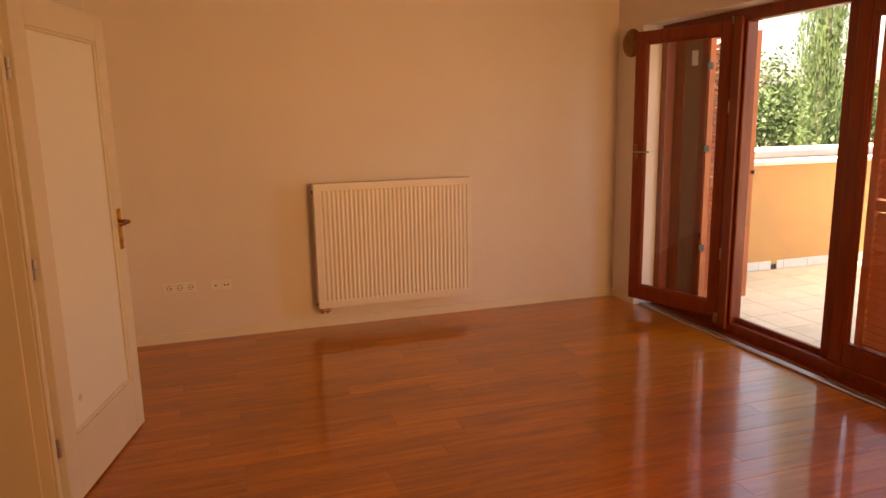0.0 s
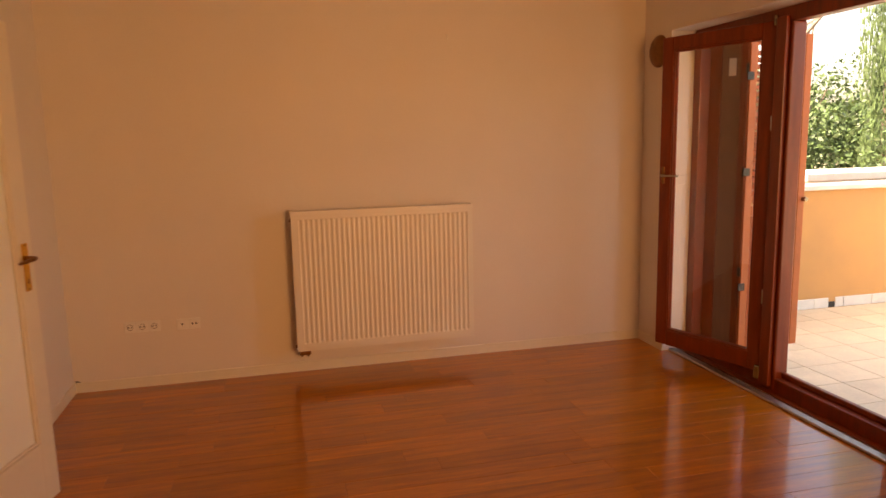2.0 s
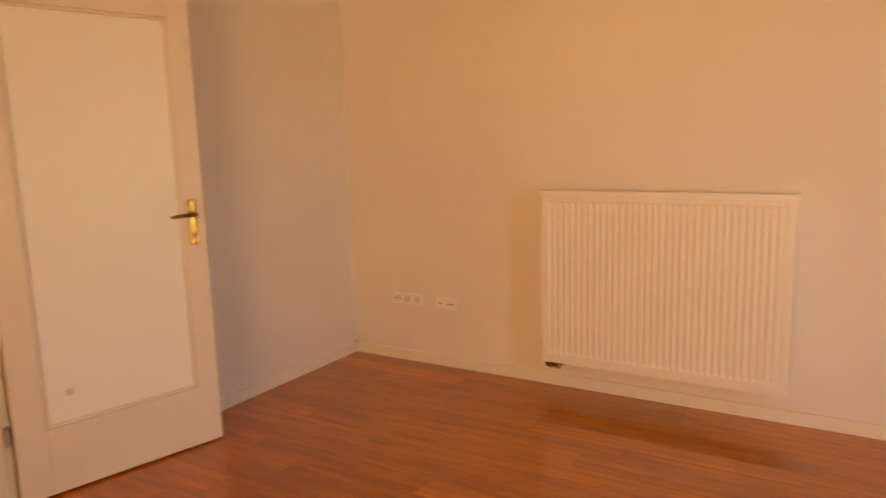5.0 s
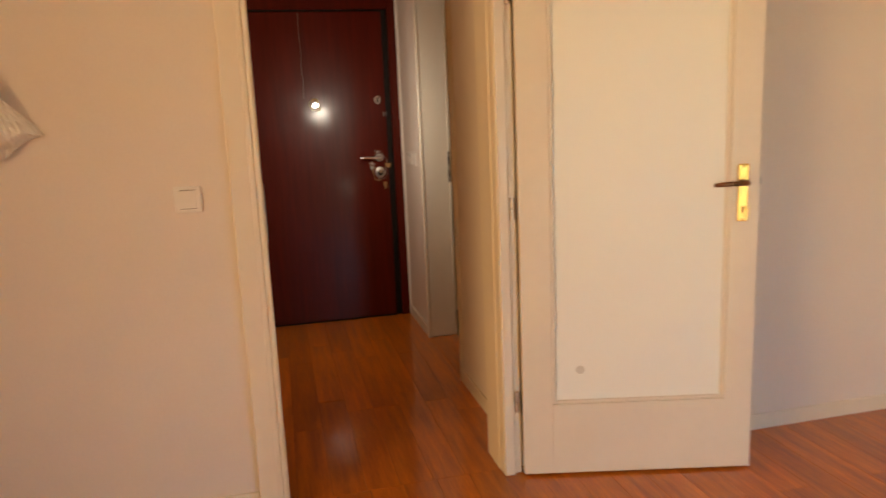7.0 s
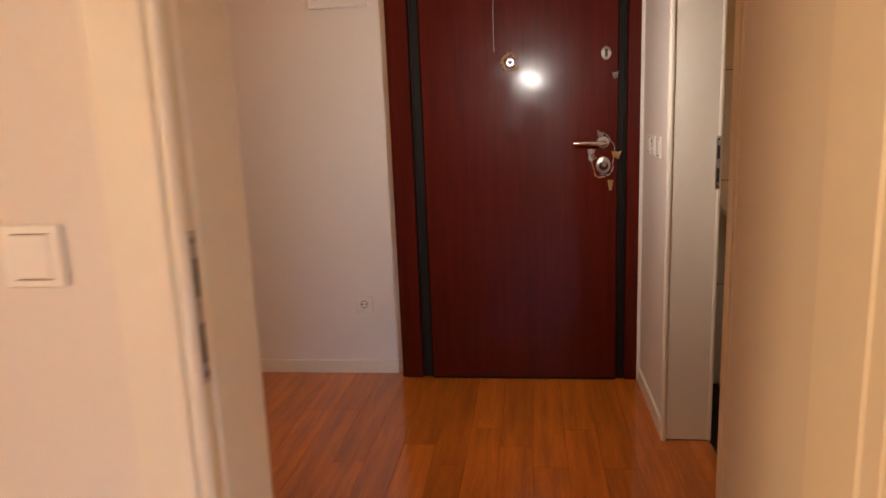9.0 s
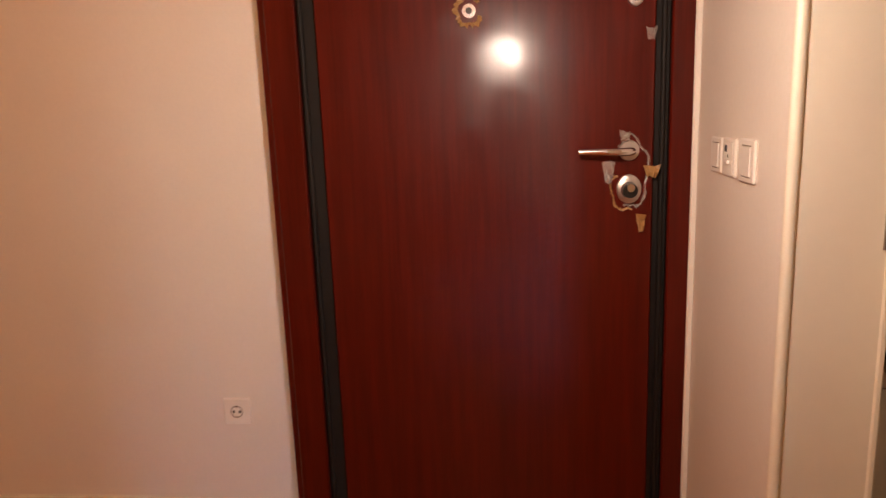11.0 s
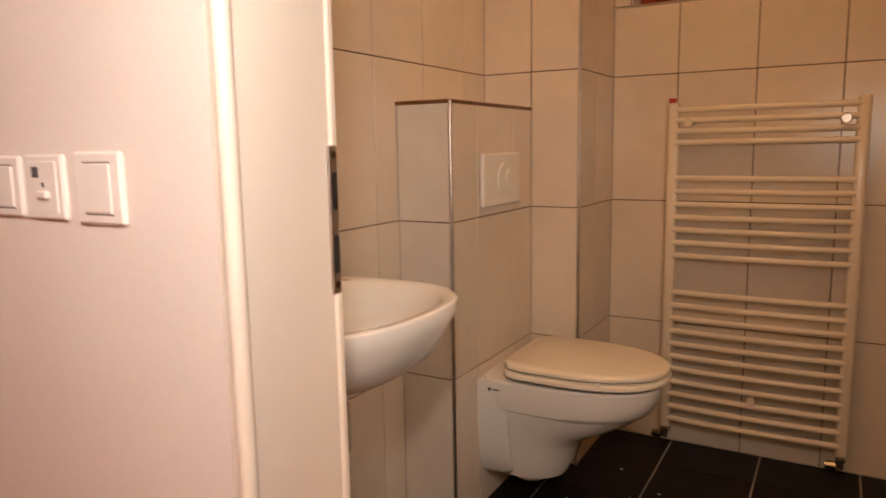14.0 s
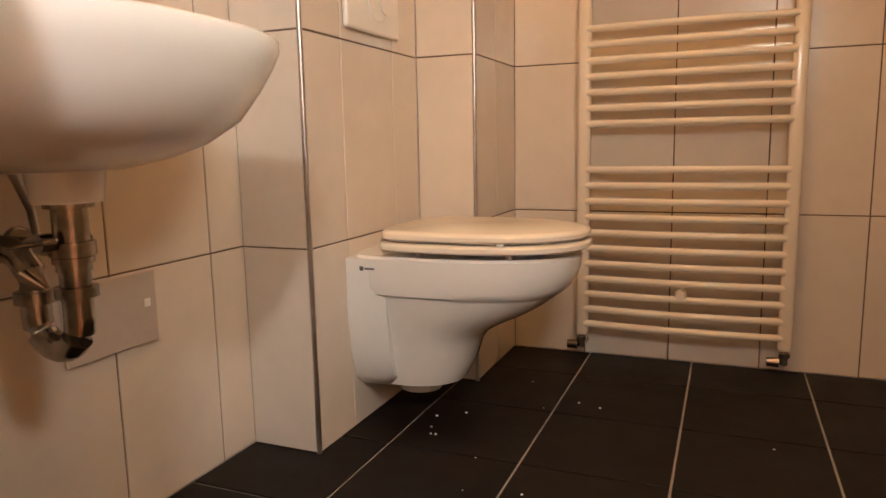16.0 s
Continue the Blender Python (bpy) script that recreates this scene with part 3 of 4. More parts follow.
for name, lo, hi in (("frame_jamb", (FX0, WY0 - 0.075, 0.0), (FX1, WY0, WZ)), ("frame_jamb", (FX0, WY1, 0.0), (FX1, WY1 + 0.075, WZ)),
                     ("frame_head", (FX0, WY1 + 0.075, 2.09), (FX1, WY0 - 0.075, WZ)),
                     ("frame_sill", (FX0, WY1 + 0.075, 0.0), (FX1, WY0 - 0.075, 0.085)),
                     ("sill_ridge", (FX0 + 0.045, WY1 + 0.075, 0.085), (FX1 - 0.01, WY0 - 0.075, 0.118)),
                     ("post", (FX0 - 0.002, -1.245, 0.0), (FX1 - 0.002, -1.15, 2.09)),
                     ("post_cover", (FX0 - 0.03, -1.222, 0.03), (FX0 - 0.002, -1.142, 2.12)),
                     ("post_rebate", (FX0 + 0.045, -1.15, 0.085), (FX1 - 0.004, -1.07, 2.09)),
                     ("post", (FX0 + 0.03, -2.055, 0.085), (FX1 - 0.002, -1.97, 2.09)),
                     ("post", (FX0, -2.86, 0.0), (FX1 - 0.002, -2.79, 2.09))):
    part(name, box(lo, hi, 0.006, 2), MAHOGANY, win)
for y in (-1.236, -1.2, -1.165):
    part("groove_strip", box((FX0 - 0.006, y - 0.004, 0.09), (FX0 - 0.0015, y + 0.004, 2.09), 0.002), MAHOGANY, win)

ajar = empty("window_leaf", pose(4.045, -1.12, 0, 0, 0, 109.8), "red-brown wooden glazed leaf standing ajar into the room", "window leaf")
glazed_leaf(ajar, 0.775, 0.09, 2.11)
part("handle_base", box((0.728, 0.028, 1.18), (0.752, 0.036, 1.29), 0.003), BRONZE_DARKSTEEL, ajar)
part("handle_lever", tube([(0.74, 0.03, 1.235), (0.74, 0.06, 1.235), (0.732, 0.068, 1.235), (0.70, 0.070, 1.235), (0.60, 0.068, 1.235)], [0.009, 0.009, 0.009, 0.008, 0.007], 10), DARKMETAL, ajar, "dark bronze handle", True)
for z in (0.55, 1.55):
    part("leaf_hinge", rod((0.0, 0.034, z - 0.04), (0.0, 0.034, z + 0.04), 0.008), STEEL, ajar)
part("top_pivot", rod((0.006, 0.03, 2.08), (0.006, 0.03, 2.135), 0.012), DARKMETAL, ajar)
part("bottom_pivot", box((-0.012, 0.02, 0.05), (0.03, 0.05, 0.13), 0.006), DARKMETAL, ajar)

for y in (-2.795, -3.55):
    leaf = empty("window_leaf", pose(4.075, y, 0, 0, 0, 90), "red-brown wooden glazed leaf closed before louvred shutters", "window leaf")
    glazed_leaf(leaf, 0.755 if y > -3 else 0.70, 0.055, 2.10, rail=0.09, bottom=0.15)

# threshold
thr = empty("threshold", None, "metal-edged threshold below the wooden terrace window", "threshold", kind="structure")
part("stone_step", box((WX + 0.06, WY1, -0.3), (WX + 0.34, WY0, 0.004), 0.004), MAHOGANY, thr, "red-brown stained sill board")
part("metal_strip", box((WX + 0.035, WY1 + 0.004, 0.001), (WX + 0.085, WY0 - 0.004, 0.017), 0.006, 2), STEEL, thr, "worn aluminium edge strip")
part("rail_track", box((WX + 0.10, WY1 + 0.004, 0.004), (WX + 0.112, WY0 - 0.004, 0.010), 0.002), DARKMETAL, thr)


def louvred_shutter(m, w, z0, z1, label, group, tilt=35.0, pitch=0.042):
    s = empty("louvred_shutter", m, label, "shutter", group)
    t, st = 0.038, 0.055
    for name, lo, hi in (("stile", (0, -t / 2, z0), (st, t / 2, z1)), ("stile", (w - st, -t / 2, z0), (w, t / 2, z1)),
                         ("bottom_rail", (st, -t / 2, z0), (w - st, t / 2, z0 + 0.09)), ("top_rail", (st, -t / 2, z1 - 0.07), (w - st, t / 2, z1)),
                         ("middle_rail", (st, -t / 2, 0.97), (w - st, t / 2, 1.03))):
        part(name, box(lo, hi, 0.004), SHUTTERD, s)
    me = None
    z = z0 + 0.11
    while z < z1 - 0.09:
        if not 0.95 < z < 1.05:
            if me is None:
                bm = box((-(w - 2 * st) / 2, -0.027, -0.004), ((w - 2 * st) / 2, 0.027, 0.004), 0.002)
                ob = part("slat", bm, SHUTTERD, s)
                me = ob.data
            else:
                ob = new("slat", me)
                ob.parent = s
            ob.matrix_basis = pose(w / 2, 0, z, tilt, 0, 0)
        z += pitch
    return s


sh = louvred_shutter(pose(4.205, -0.66, 0), 0.455, 0.075, 2.11, "orange-brown louvred wooden shutter folded open outside", "shutters")
part("latch_knob", rod((0.44, -0.019, 1.06), (0.44, -0.055, 1.06), 0.014), DARKMETAL, sh, "small dark metal latch knob")
for z in (0.5, 1.25, 1.85):
    part("strap_hinge", box((-0.02, -0.024, z - 0.025), (0.03, -0.018, z + 0.025), 0.002), BLACKP, sh)
# grey-brown tone paints in the haze of reflections on the pane before it
FOLDW = material("hazed_shutter_board", (0.22, 0.11, 0.065), 0.45, var=0.15, scale=5, grain=(5, 5, 0.6))
fold = empty("shutter_panel", pose(4.128, -0.44, 0, 0, 0, -68), "dark brown folding shutter panel with a white label", "shutter", "shutters")
for name, lo, hi in (("stile", (-0.03, -0.017, 0.075), (0.05, 0.017, 2.11)), ("stile", (0.185, -0.017, 0.075), (0.235, 0.017, 2.11)),
                     ("infill", (0.05, -0.008, 0.075), (0.185, 0.008, 2.11))):
    part(name, box(lo, hi, 0.003), FOLDW if name == "infill" else MAHOGANY, fold)
part("paper_label", box((0.10, -0.0105, 1.86), (0.15, -0.0085, 1.97)), PLASTIC, fold, "small white paper label")
for z in (0.6, 1.25, 1.9):
    part("fold_hinge", box((0.225, -0.024, z - 0.03), (0.245, -0.016, z + 0.03), 0.002), BLACKP, fold)
louvred_shutter(pose(4.175, -2.80, 0, 0, 0, 90), 0.69, 0.03, 2.13, "dark louvred wooden shutter closed behind the glass", "shutters", tilt=-50)
louvred_shutter(pose(4.175, -3.52, 0, 0, 0, 90), 0.70, 0.03, 2.13, "dark louvred wooden shutter closed behind the glass", "shutters", tilt=-50)

lamp = empty("wall_lamp", pose(WX, -0.19, 2.055), "round dark brown unlit wall lamp beside the window", "lamp")
bm = rod((0, 0, 0), (-0.02, 0, 0), 0.085, seg=32)
part("base", bm, BRONZE_DARKSTEEL, lamp, "", True)
bm = bmesh.new()
bmesh.ops.create_uvsphere(bm, u_segments=32, v_segments=14, radius=0.108)
bmesh.ops.delete(bm, geom=[v for v in bm.verts if v.co.x > 0.001], context="VERTS")
bm.transform(Matrix.Diagonal((0.42, 1, 1, 1)))
part("shade", bm, BRONZE_DARKSTEEL, lamp, "dark brown domed shade", True)


# ---- hall ----
def entry_door():
    fx, lx = EX + 0.07, EX + 0.078
    d = empty("door_2", pose(EX, -2.67, 0), "dark mahogany laminate entry door, closed, with torn protective film", "door", kind="structure")
    inv = d.matrix_world.inverted()

    def put(name, bm, mat, label="", smooth=False, parent=None):
        bm.transform(inv)
        return part(name, bm, mat, parent or d, label, smooth)

    put("frame_post", box((EX - 0.1, -3.2395, 0), (fx - 0.012, -3.222, 2.12)), ENTRYW)
    put("frame_post", box((EX - 0.1, -3.222, 0), (fx, -3.140, 2.12), 0.004), ENTRYW)
    put("frame_post", box((EX - 0.1, -2.19, 0), (fx, -2.116, 2.12), 0.004), ENTRYW)
    put("frame_head", box((EX - 0.1, -3.140, 2.055), (fx, -2.19, 2.12), 0.004), ENTRYW)
    for y0, y1 in ((-3.140, -3.086), (-2.232, -2.19)):
        put("gasket", box((EX - 0.09, y0, 0.004), (fx - 0.012, y1, 2.055), 0.004), BLACK, "black rubber door gasket")
    put("gasket_bead", rod((fx - 0.01, -3.128, 0.03), (fx - 0.01, -3.128, 2.05), 0.007), BLACK)
    put("gasket_bead", rod((fx - 0.01, -2.208, 0.03), (fx - 0.01, -2.208, 2.05), 0.007), BLACK)
    put("gasket", box((EX - 0.09, -3.086, 2.04), (fx - 0.012, -2.232, 2.055)), BLACK)
    put("leaf", box((EX - 0.02, -3.086, 0.012), (lx, -2.232, 2.04), 0.003), ENTRYW)
    put("bottom_seal", box((EX - 0.02, -3.086, 0.001), (lx - 0.006, -2.232, 0.011)), BLACK)
    put("corner_bead", box((fx - 0.003, -2.136, 0.0), (fx + 0.010, -2.1205, 2.12), 0.003), PLASTIC, "white sealant line")
    # peephole
    p = put("peephole", rod((lx, -2.691, 1.458), (lx + 0.006, -2.691, 1.458), 0.017, seg=24), CHROME, "chrome peephole", True)
    put("lens", rod((lx + 0.005, -2.691, 1.458), (lx + 0.0085, -2.691, 1.458), 0.008), DARKHOLE, parent=p)
    # upper lock

    def oval(y, z, a, b, x0, x1, n=32):
        return loft([[(x, y + a * k * math.cos(i * 2 * math.pi / n), z + b * k * math.sin(i * 2 * math.pi / n)) for i in range(n)]
                     for x, k in ((x0, 1), (x1 - 0.002, 1), (x1, 0.9))])

    u = put("upper_lock", oval(-2.283, 1.478, 0.021, 0.028, lx, lx + 0.009), STEEL, "oval steel lock rosette", True)
    put("keyhole", box((lx + 0.008, -2.289, 1.462), (lx + 0.0105, -2.277, 1.494), 0.001), DARKHOLE, parent=u)
    c = put("cylinder_plate", oval(-2.293, 1.002, 0.031, 0.037, lx, lx + 0.011), STEEL, "oval steel cylinder guard", True)
    put("turn_knob", rod((lx + 0.01, -2.293, 1.0), (lx + 0.03, -2.293, 1.0), 0.021, 0.019, seg=24), BLACKP, "black turning knob", True, c)
    put("knob_grip", rod((lx + 0.03, -2.293, 1.008), (lx + 0.042, -2.293, 1.008), 0.012, 0.010, seg=20), CHROME, "", True, c)
    r = put("rose", rod((lx, -2.293, 1.1), (lx + 0.009, -2.293, 1.1), 0.026, 0.024, seg=28), STEEL, "round steel handle rose", True)
    put("lever", tube([(lx + 0.005, -2.293, 1.1), (lx + 0.045, -2.293, 1.1), (lx + 0.055, -2.303, 1.1), (lx + 0.057, -2.33, 1.1),
                       (lx + 0.056, -2.37, 1.102), (lx + 0.052, -2.425, 1.103)], [0.011, 0.010, 0.010, 0.010, 0.009, 0.007]), CHROME, "brushed steel lever", True, r)
    # torn film round the lock, drawn as ragged rings and flaps
    rng = random.Random(3)

    def ragged_ring(cy, cz, ra, rb, width, a0, a1, mat):
        bm = bmesh.new()
        n = 44
        prev = None
        for i in range(n + 1):
            a = a0 + (a1 - a0) * i / n
            k = 1 + 0.08 * math.sin(5 * a) + rng.uniform(-0.04, 0.04)
            w = width * rng.uniform(0.5, 1.4)
            y, z = cy + ra * k * math.cos(a), cz + rb * k * math.sin(a)
            v = (bm.verts.new((lx + rng.uniform(0.001, 0.004), y, z)),
                 bm.verts.new((lx + rng.uniform(0.003, 0.010), y + w * math.cos(a), z + w * math.sin(a))))
            if prev:
                bm.faces.new((prev[0], v[0], v[1], prev[1]))
            prev = v
        return put("torn_film", bm, mat, "torn strip of protective film")

    ragged_ring(-2.292, 1.045, 0.044, 0.088, 0.006, -1.9, 2.3, FILM)
    ragged_ring(-2.292, 1.0, 0.044, 0.050, 0.006, 2.3, 4.9, TAPE)
    ragged_ring(-2.691, 1.458, 0.026, 0.03, 0.012, 0.6, 5.9, TAPE)

    def flap(y, z, w, h, mat):
        bm = bmesh.new()
        g = [[bm.verts.new((lx + 0.004 + 0.016 * rng.random(), y + w * (i / 3 - 0.5) * (1 - 0.5 * j / 3), z - h * j / 3 + rng.uniform(-0.004, 0.004)))
              for j in range(4)] for i in range(4)]
        for i in range(3):
            for j in range(3):
                bm.faces.new((g[i][j], g[i + 1][j], g[i + 1][j + 1], g[i][j + 1]))
        put("film_flap", bm, mat, "crumpled flap of protective film")

    flap(-2.238, 1.062, 0.045, 0.03, TAPE)
    flap(-2.345, 1.075, 0.034, 0.055, FILM)
    flap(-2.262, 0.938, 0.025, 0.045, TAPE)
    flap(-2.305, 1.15, 0.03, 0.03, FILM)
    flap(-2.245, 1.40, 0.03, 0.03, FILM)
    put("film_crease", box((lx, -2.762, 1.5), (lx + 0.001, -2.758, 2.03)), FILM, "raised crease of protective film")


entry_door()


def fuse_box():
    y0, y1, z0, z1 = -3.595, -3.322, 1.736, 2.0
    b = empty("fuse_box", pose(EX, (y0 + y1) / 2, z0), "white flush fuse box with a dark transparent door", "fuse box")
    inv = b.matrix_world.inverted()
    for name, lo, hi, mat in (("frame_side", (EX, y0, z0), (EX + 0.022, y0 + 0.035, z1), PLASTIC), ("frame_side", (EX, y1 - 0.035, z0), (EX + 0.022, y1, z1), PLASTIC),
                              ("frame_bottom", (EX, y0 + 0.035, z0), (EX + 0.022, y1 - 0.035, z0 + 0.04), PLASTIC),
                              ("frame_top", (EX, y0 + 0.035, z1 - 0.035), (EX + 0.022, y1 - 0.035, z1), PLASTIC),
                              ("cover", (EX + 0.002, y0 + 0.035, z0 + 0.04), (EX + 0.018, y1 - 0.035, z1 - 0.035), DARKHOLE)):
        bm = box(lo, hi, 0.003)
        bm.transform(inv)
        part(name, bm, mat, b)
    for k in range(5):
        bm = box((EX + 0.018, y0 + 0.06 + 0.03 * k, z0 + 0.1), (EX + 0.021, y0 + 0.08 + 0.03 * k, z0 + 0.16), 0.002)
        bm.transform(inv)
        part("breaker", bm, SCREEN, b)
    bm = box((EX + 0.018, y1 - 0.062, z0 + 0.055), (EX + 0.022, y1 - 0.052, z0 + 0.095), 0.001)
    bm.transform(inv)
    part("door_catch", bm, PLASTIC, b)


fuse_box()
wall_socket(on_wall(EX, -3.424, 0.353, "+x"), "white earthed wall socket low beside the entry door", w=0.082)
rocker_switch(on_wall(-2.143, HY, 1.095, "-y"), "white rocker light switch first in a row", "switches by the bathroom", w=0.08)
rocker_switch(on_wall(-2.051, HY, 1.095, "-y"), "white wall control with a tiny toggle and indicator", "switches by the bathroom", dimmer=True, w=0.083)
rocker_switch(on_wall(-1.94, HY, 1.095, "-y"), "wide white rocker light switch near the door frame", "switches by the bathroom", w=0.088)
crumb = tagged(link_mesh("plaster_crumb", box((-2.362, -2.135, 0.0), (-2.35, -2.123, 0.02), 0.004), PLASTIC), "small white foam crumb beside the entry door foot", "debris")


# ---- bathroom ----
def toilet():
    cy, xw = -0.63, -2.105
    t = empty("toilet", pose(xw, cy, 0.06), "white wall-hung porcelain toilet with a closed cream seat", "toilet")
    inv = t.matrix_world.inverted()

    def outline(z, front, hw, back=xw, n=40, square=2.5):
        ring = []
        cx = back + (front - back) * 0.42
        for i in range(n):
            a = 2 * math.pi * i / n
            c, s = math.cos(a), math.sin(a)
            if c >= 0:
                x = cx + (front - cx) * abs(c) ** 0.98
                y = hw * (1 if s >= 0 else -1) * abs(s) ** 0.85
            else:
                x = cx - (cx - back) * abs(c) ** (2 / 7)
                y = hw * (1 if s >= 0 else -1) * abs(s) ** (2 / 7)
            ring.append((x, cy + y, z))
        return ring

    def put(name, bm, mat, label="", smooth=True, parent=None):
        bm.transform(inv)
        return part(name, bm, mat, parent or t, label, smooth)

    bowl = [outline(z, front, hw) for z, front, hw in (
        (0.092, -1.90, 0.095), (0.10, -1.878, 0.113), (0.15, -1.852, 0.127), (0.20, -1.835, 0.136), (0.228, -1.815, 0.142), (0.252, -1.775, 0.148),
        (0.28, -1.715, 0.156), (0.305, -1.672, 0.163), (0.326, -1.644, 0.168), (0.334, -1.634, 0.170), (0.340, -1.624, 0.180), (0.352, -1.612, 0.183),
        (0.375, -1.597, 0.184), (0.40, -1.589, 0.184), (0.424, -1.587, 0.183), (0.430, -1.593, 0.177))]
    put("bowl", loft(bowl), PORCELAIN)
    # back plate that meets the tiles
    ring = []
    for x, k in ((xw, 0.985), (xw + 0.07, 0.97), (xw + 0.095, 0.90)):
        row = []
        for y, z in ((-0.186, 0.424), (-0.186, 0.30), (-0.176, 0.20), (-0.155, 0.125), (-0.12, 0.095), (0.12, 0.095), (0.155, 0.125), (0.176, 0.20), (0.186, 0.30), (0.186, 0.424)):
            row.append((x, cy + y * k, 0.26 + (z - 0.26) * (1 if z > 0.4 else k)))
        ring.append(row)
    put("back_flange", loft(ring), PORCELAIN)
    put("waste_stub", rod((-2.0, cy, 0.062), (-2.0, cy, 0.11), 0.055, seg=28), PORCELAIN)

    def slab(z0, z1, front, hw, back, edge):
        return loft([outline(z0, front - edge, hw - edge, back), outline(z0 + edge * 0.7, front, hw, back), outline(z1 - edge, front, hw, back),
                     outline(z1 - edge * 0.3, front - edge * 0.6, hw - edge * 0.6, back), outline(z1, front - edge * 2.2, hw - edge * 2.2, back)])

    put("seat", slab(0.443, 0.463, -1.566, 0.192, -2.035, 0.006), SEATW, "cream plastic seat ring")
    put("lid", slab(0.467, 0.489, -1.569, 0.188, -2.03, 0.008), SEATW, "cream plastic closed lid")
    for x, y in ((-1.72, -0.135), (-1.72, 0.135), (-1.93, -0.15), (-1.93, 0.15)):
        put("buffer", rod((x, cy + y, 0.428), (x, cy + y, 0.445), 0.008, seg=12), PLASTIC)
    put("lid_buffer", box((-1.735, cy - 0.178, 0.461), (-1.72, cy - 0.168, 0.469)), PLASTIC)
    for y in (-0.075, 0.075):
        put("seat_hinge", rod((-2.045, cy + y - 0.02, 0.452), (-2.045, cy + y + 0.02, 0.452), 0.013, seg=16), CHROME)
    put("maker_mark", boxes(((-2.068, cy - 0.1845, 0.396), (-2.058, cy - 0.1835, 0.406)), ((-2.055, cy - 0.1845, 0.399), (-2.03, cy - 0.1835, 0.403))), SCREEN, "tiny dark printed mark", False)


toilet()


def basin():
    cy, xw, zr = -1.57, -2.284, 0.83
    b = empty("wash_basin", pose(xw, cy, 0.65), "white wall-hung porcelain wash basin with a chrome tap", "basin")
    inv = b.matrix_world.inverted()

    def put(name, bm, mat, label="", smooth=True, parent=None):
        bm.transform(inv)
        return part(name, bm, mat, parent or b, label, smooth)

    def ring(z, front, hw, back=xw, n=56, sharp=3.2, tilt=0.0):
        out = []
        cx = (front + back) / 2
        for i in range(n):
            a = 2 * math.pi * i / n
            c, s = math.cos(a), math.sin(a)
            x = cx + (front - back) / 2 * (1 if c >= 0 else -1) * abs(c) ** (2 / sharp)
            y = hw * (1 if s >= 0 else -1) * abs(s) ** (2 / sharp)
            bow = 0.03 * (1 - (y / hw) ** 2) * max(0, (x - cx)) / (front - cx)
            out.append((x + bow, cy + y, z + tilt * (x - back)))
        return out

    sk = [ring(0.66, -2.03, 0.095, -2.2), ring(0.672, -1.98, 0.14, -2.26), ring(0.69, -1.93, 0.172), ring(0.72, -1.89, 0.208), ring(0.76, -1.866, 0.234),
          ring(0.79, -1.852, 0.251), ring(0.813, -1.845, 0.262), ring(0.826, -1.846, 0.262), ring(0.830, -1.851, 0.258),
          ring(0.829, -1.868, 0.241, -2.20), ring(0.82, -1.880, 0.228, -2.195), ring(0.78, -1.91, 0.205, -2.185), ring(0.725, -1.96, 0.16, -2.16), ring(0.705, -2.02, 0.08, -2.10)]
    put("bowl", loft(sk), PORCELAIN)
    put("drain_boss", rod((-2.065, cy, 0.62), (-2.065, cy, 0.675), 0.043, 0.05, seg=28), PORCELAIN)
    put("overflow_hole", rod((-2.184, cy, 0.80), (-2.178, cy, 0.80), 0.012, seg=16), DARKHOLE)
    f = put("tap_body", rod((-2.225, cy, 0.828), (-2.225, cy, 0.878), 0.023, 0.021, seg=24), CHROME, "chrome mixer tap body")
    put("spout", tube([(-2.225, cy, 0.852), (-2.18, cy, 0.862), (-2.12, cy, 0.864), (-2.085, cy, 0.858), (-2.068, cy, 0.846)], [0.018, 0.016, 0.014, 0.013, 0.012], 14), CHROME, "", True, f)
    put("tap_lever", tube([(-2.225, cy, 0.872), (-2.222, cy, 0.895), (-2.19, cy, 0.912), (-2.13, cy, 0.917), (-2.06, cy, 0.910)], [0.020, 0.018, 0.011, 0.008, 0.006], 12), CHROME, "", True, f)
    # waste: tailpiece, nuts, bottle bend
    w = put("tailpiece", rod((-2.065, cy, 0.53), (-2.065, cy, 0.62), 0.022, seg=20), DARKMETAL, "tarnished chrome waste pipe")
    for z, r, h in ((0.617, 0.031, 0.008), (0.56, 0.029, 0.018), (0.545, 0.026, 0.008), (0.503, 0.027, 0.014)):
        put("nut", rod((-2.065, cy, z - h / 2), (-2.065, cy, z + h / 2), r, seg=14), DARKMETAL, "", True, w)
    pts = [(-2.065, cy, 0.54), (-2.065, cy, 0.47)]
    for i in range(0, 11):
        a = math.pi * i / 10
        pts.append((-2.105 + 0.04 * math.cos(a), cy, 0.462 - 0.04 * math.sin(a)))
    pts += [(-2.145, cy, 0.50), (-2.15, cy, 0.525), (-2.165, cy, 0.545), (-2.19, cy, 0.553), (-2.284, cy, 0.553)]
    put("trap_bend", tube(pts, 0.0195, 18), DARKMETAL, "tarnished chrome trap bend")
    put("bend_nut", rod((-2.145, cy, 0.482), (-2.145, cy, 0.498), 0.026, seg=14), DARKMETAL)
    put("wall_flange", rod((-2.284, cy, 0.553), (-2.276, cy, 0.553), 0.038, 0.034, seg=24), DARKMETAL)
    put("lift_rod", rod((-2.065, cy - 0.09, 0.572), (-2.065, cy + 0.03, 0.572), 0.003, seg=8), DARKMETAL)
    put("lift_joint", rod((-2.065, cy - 0.032, 0.572), (-2.065, cy - 0.05, 0.572), 0.012, seg=12), DARKMETAL)
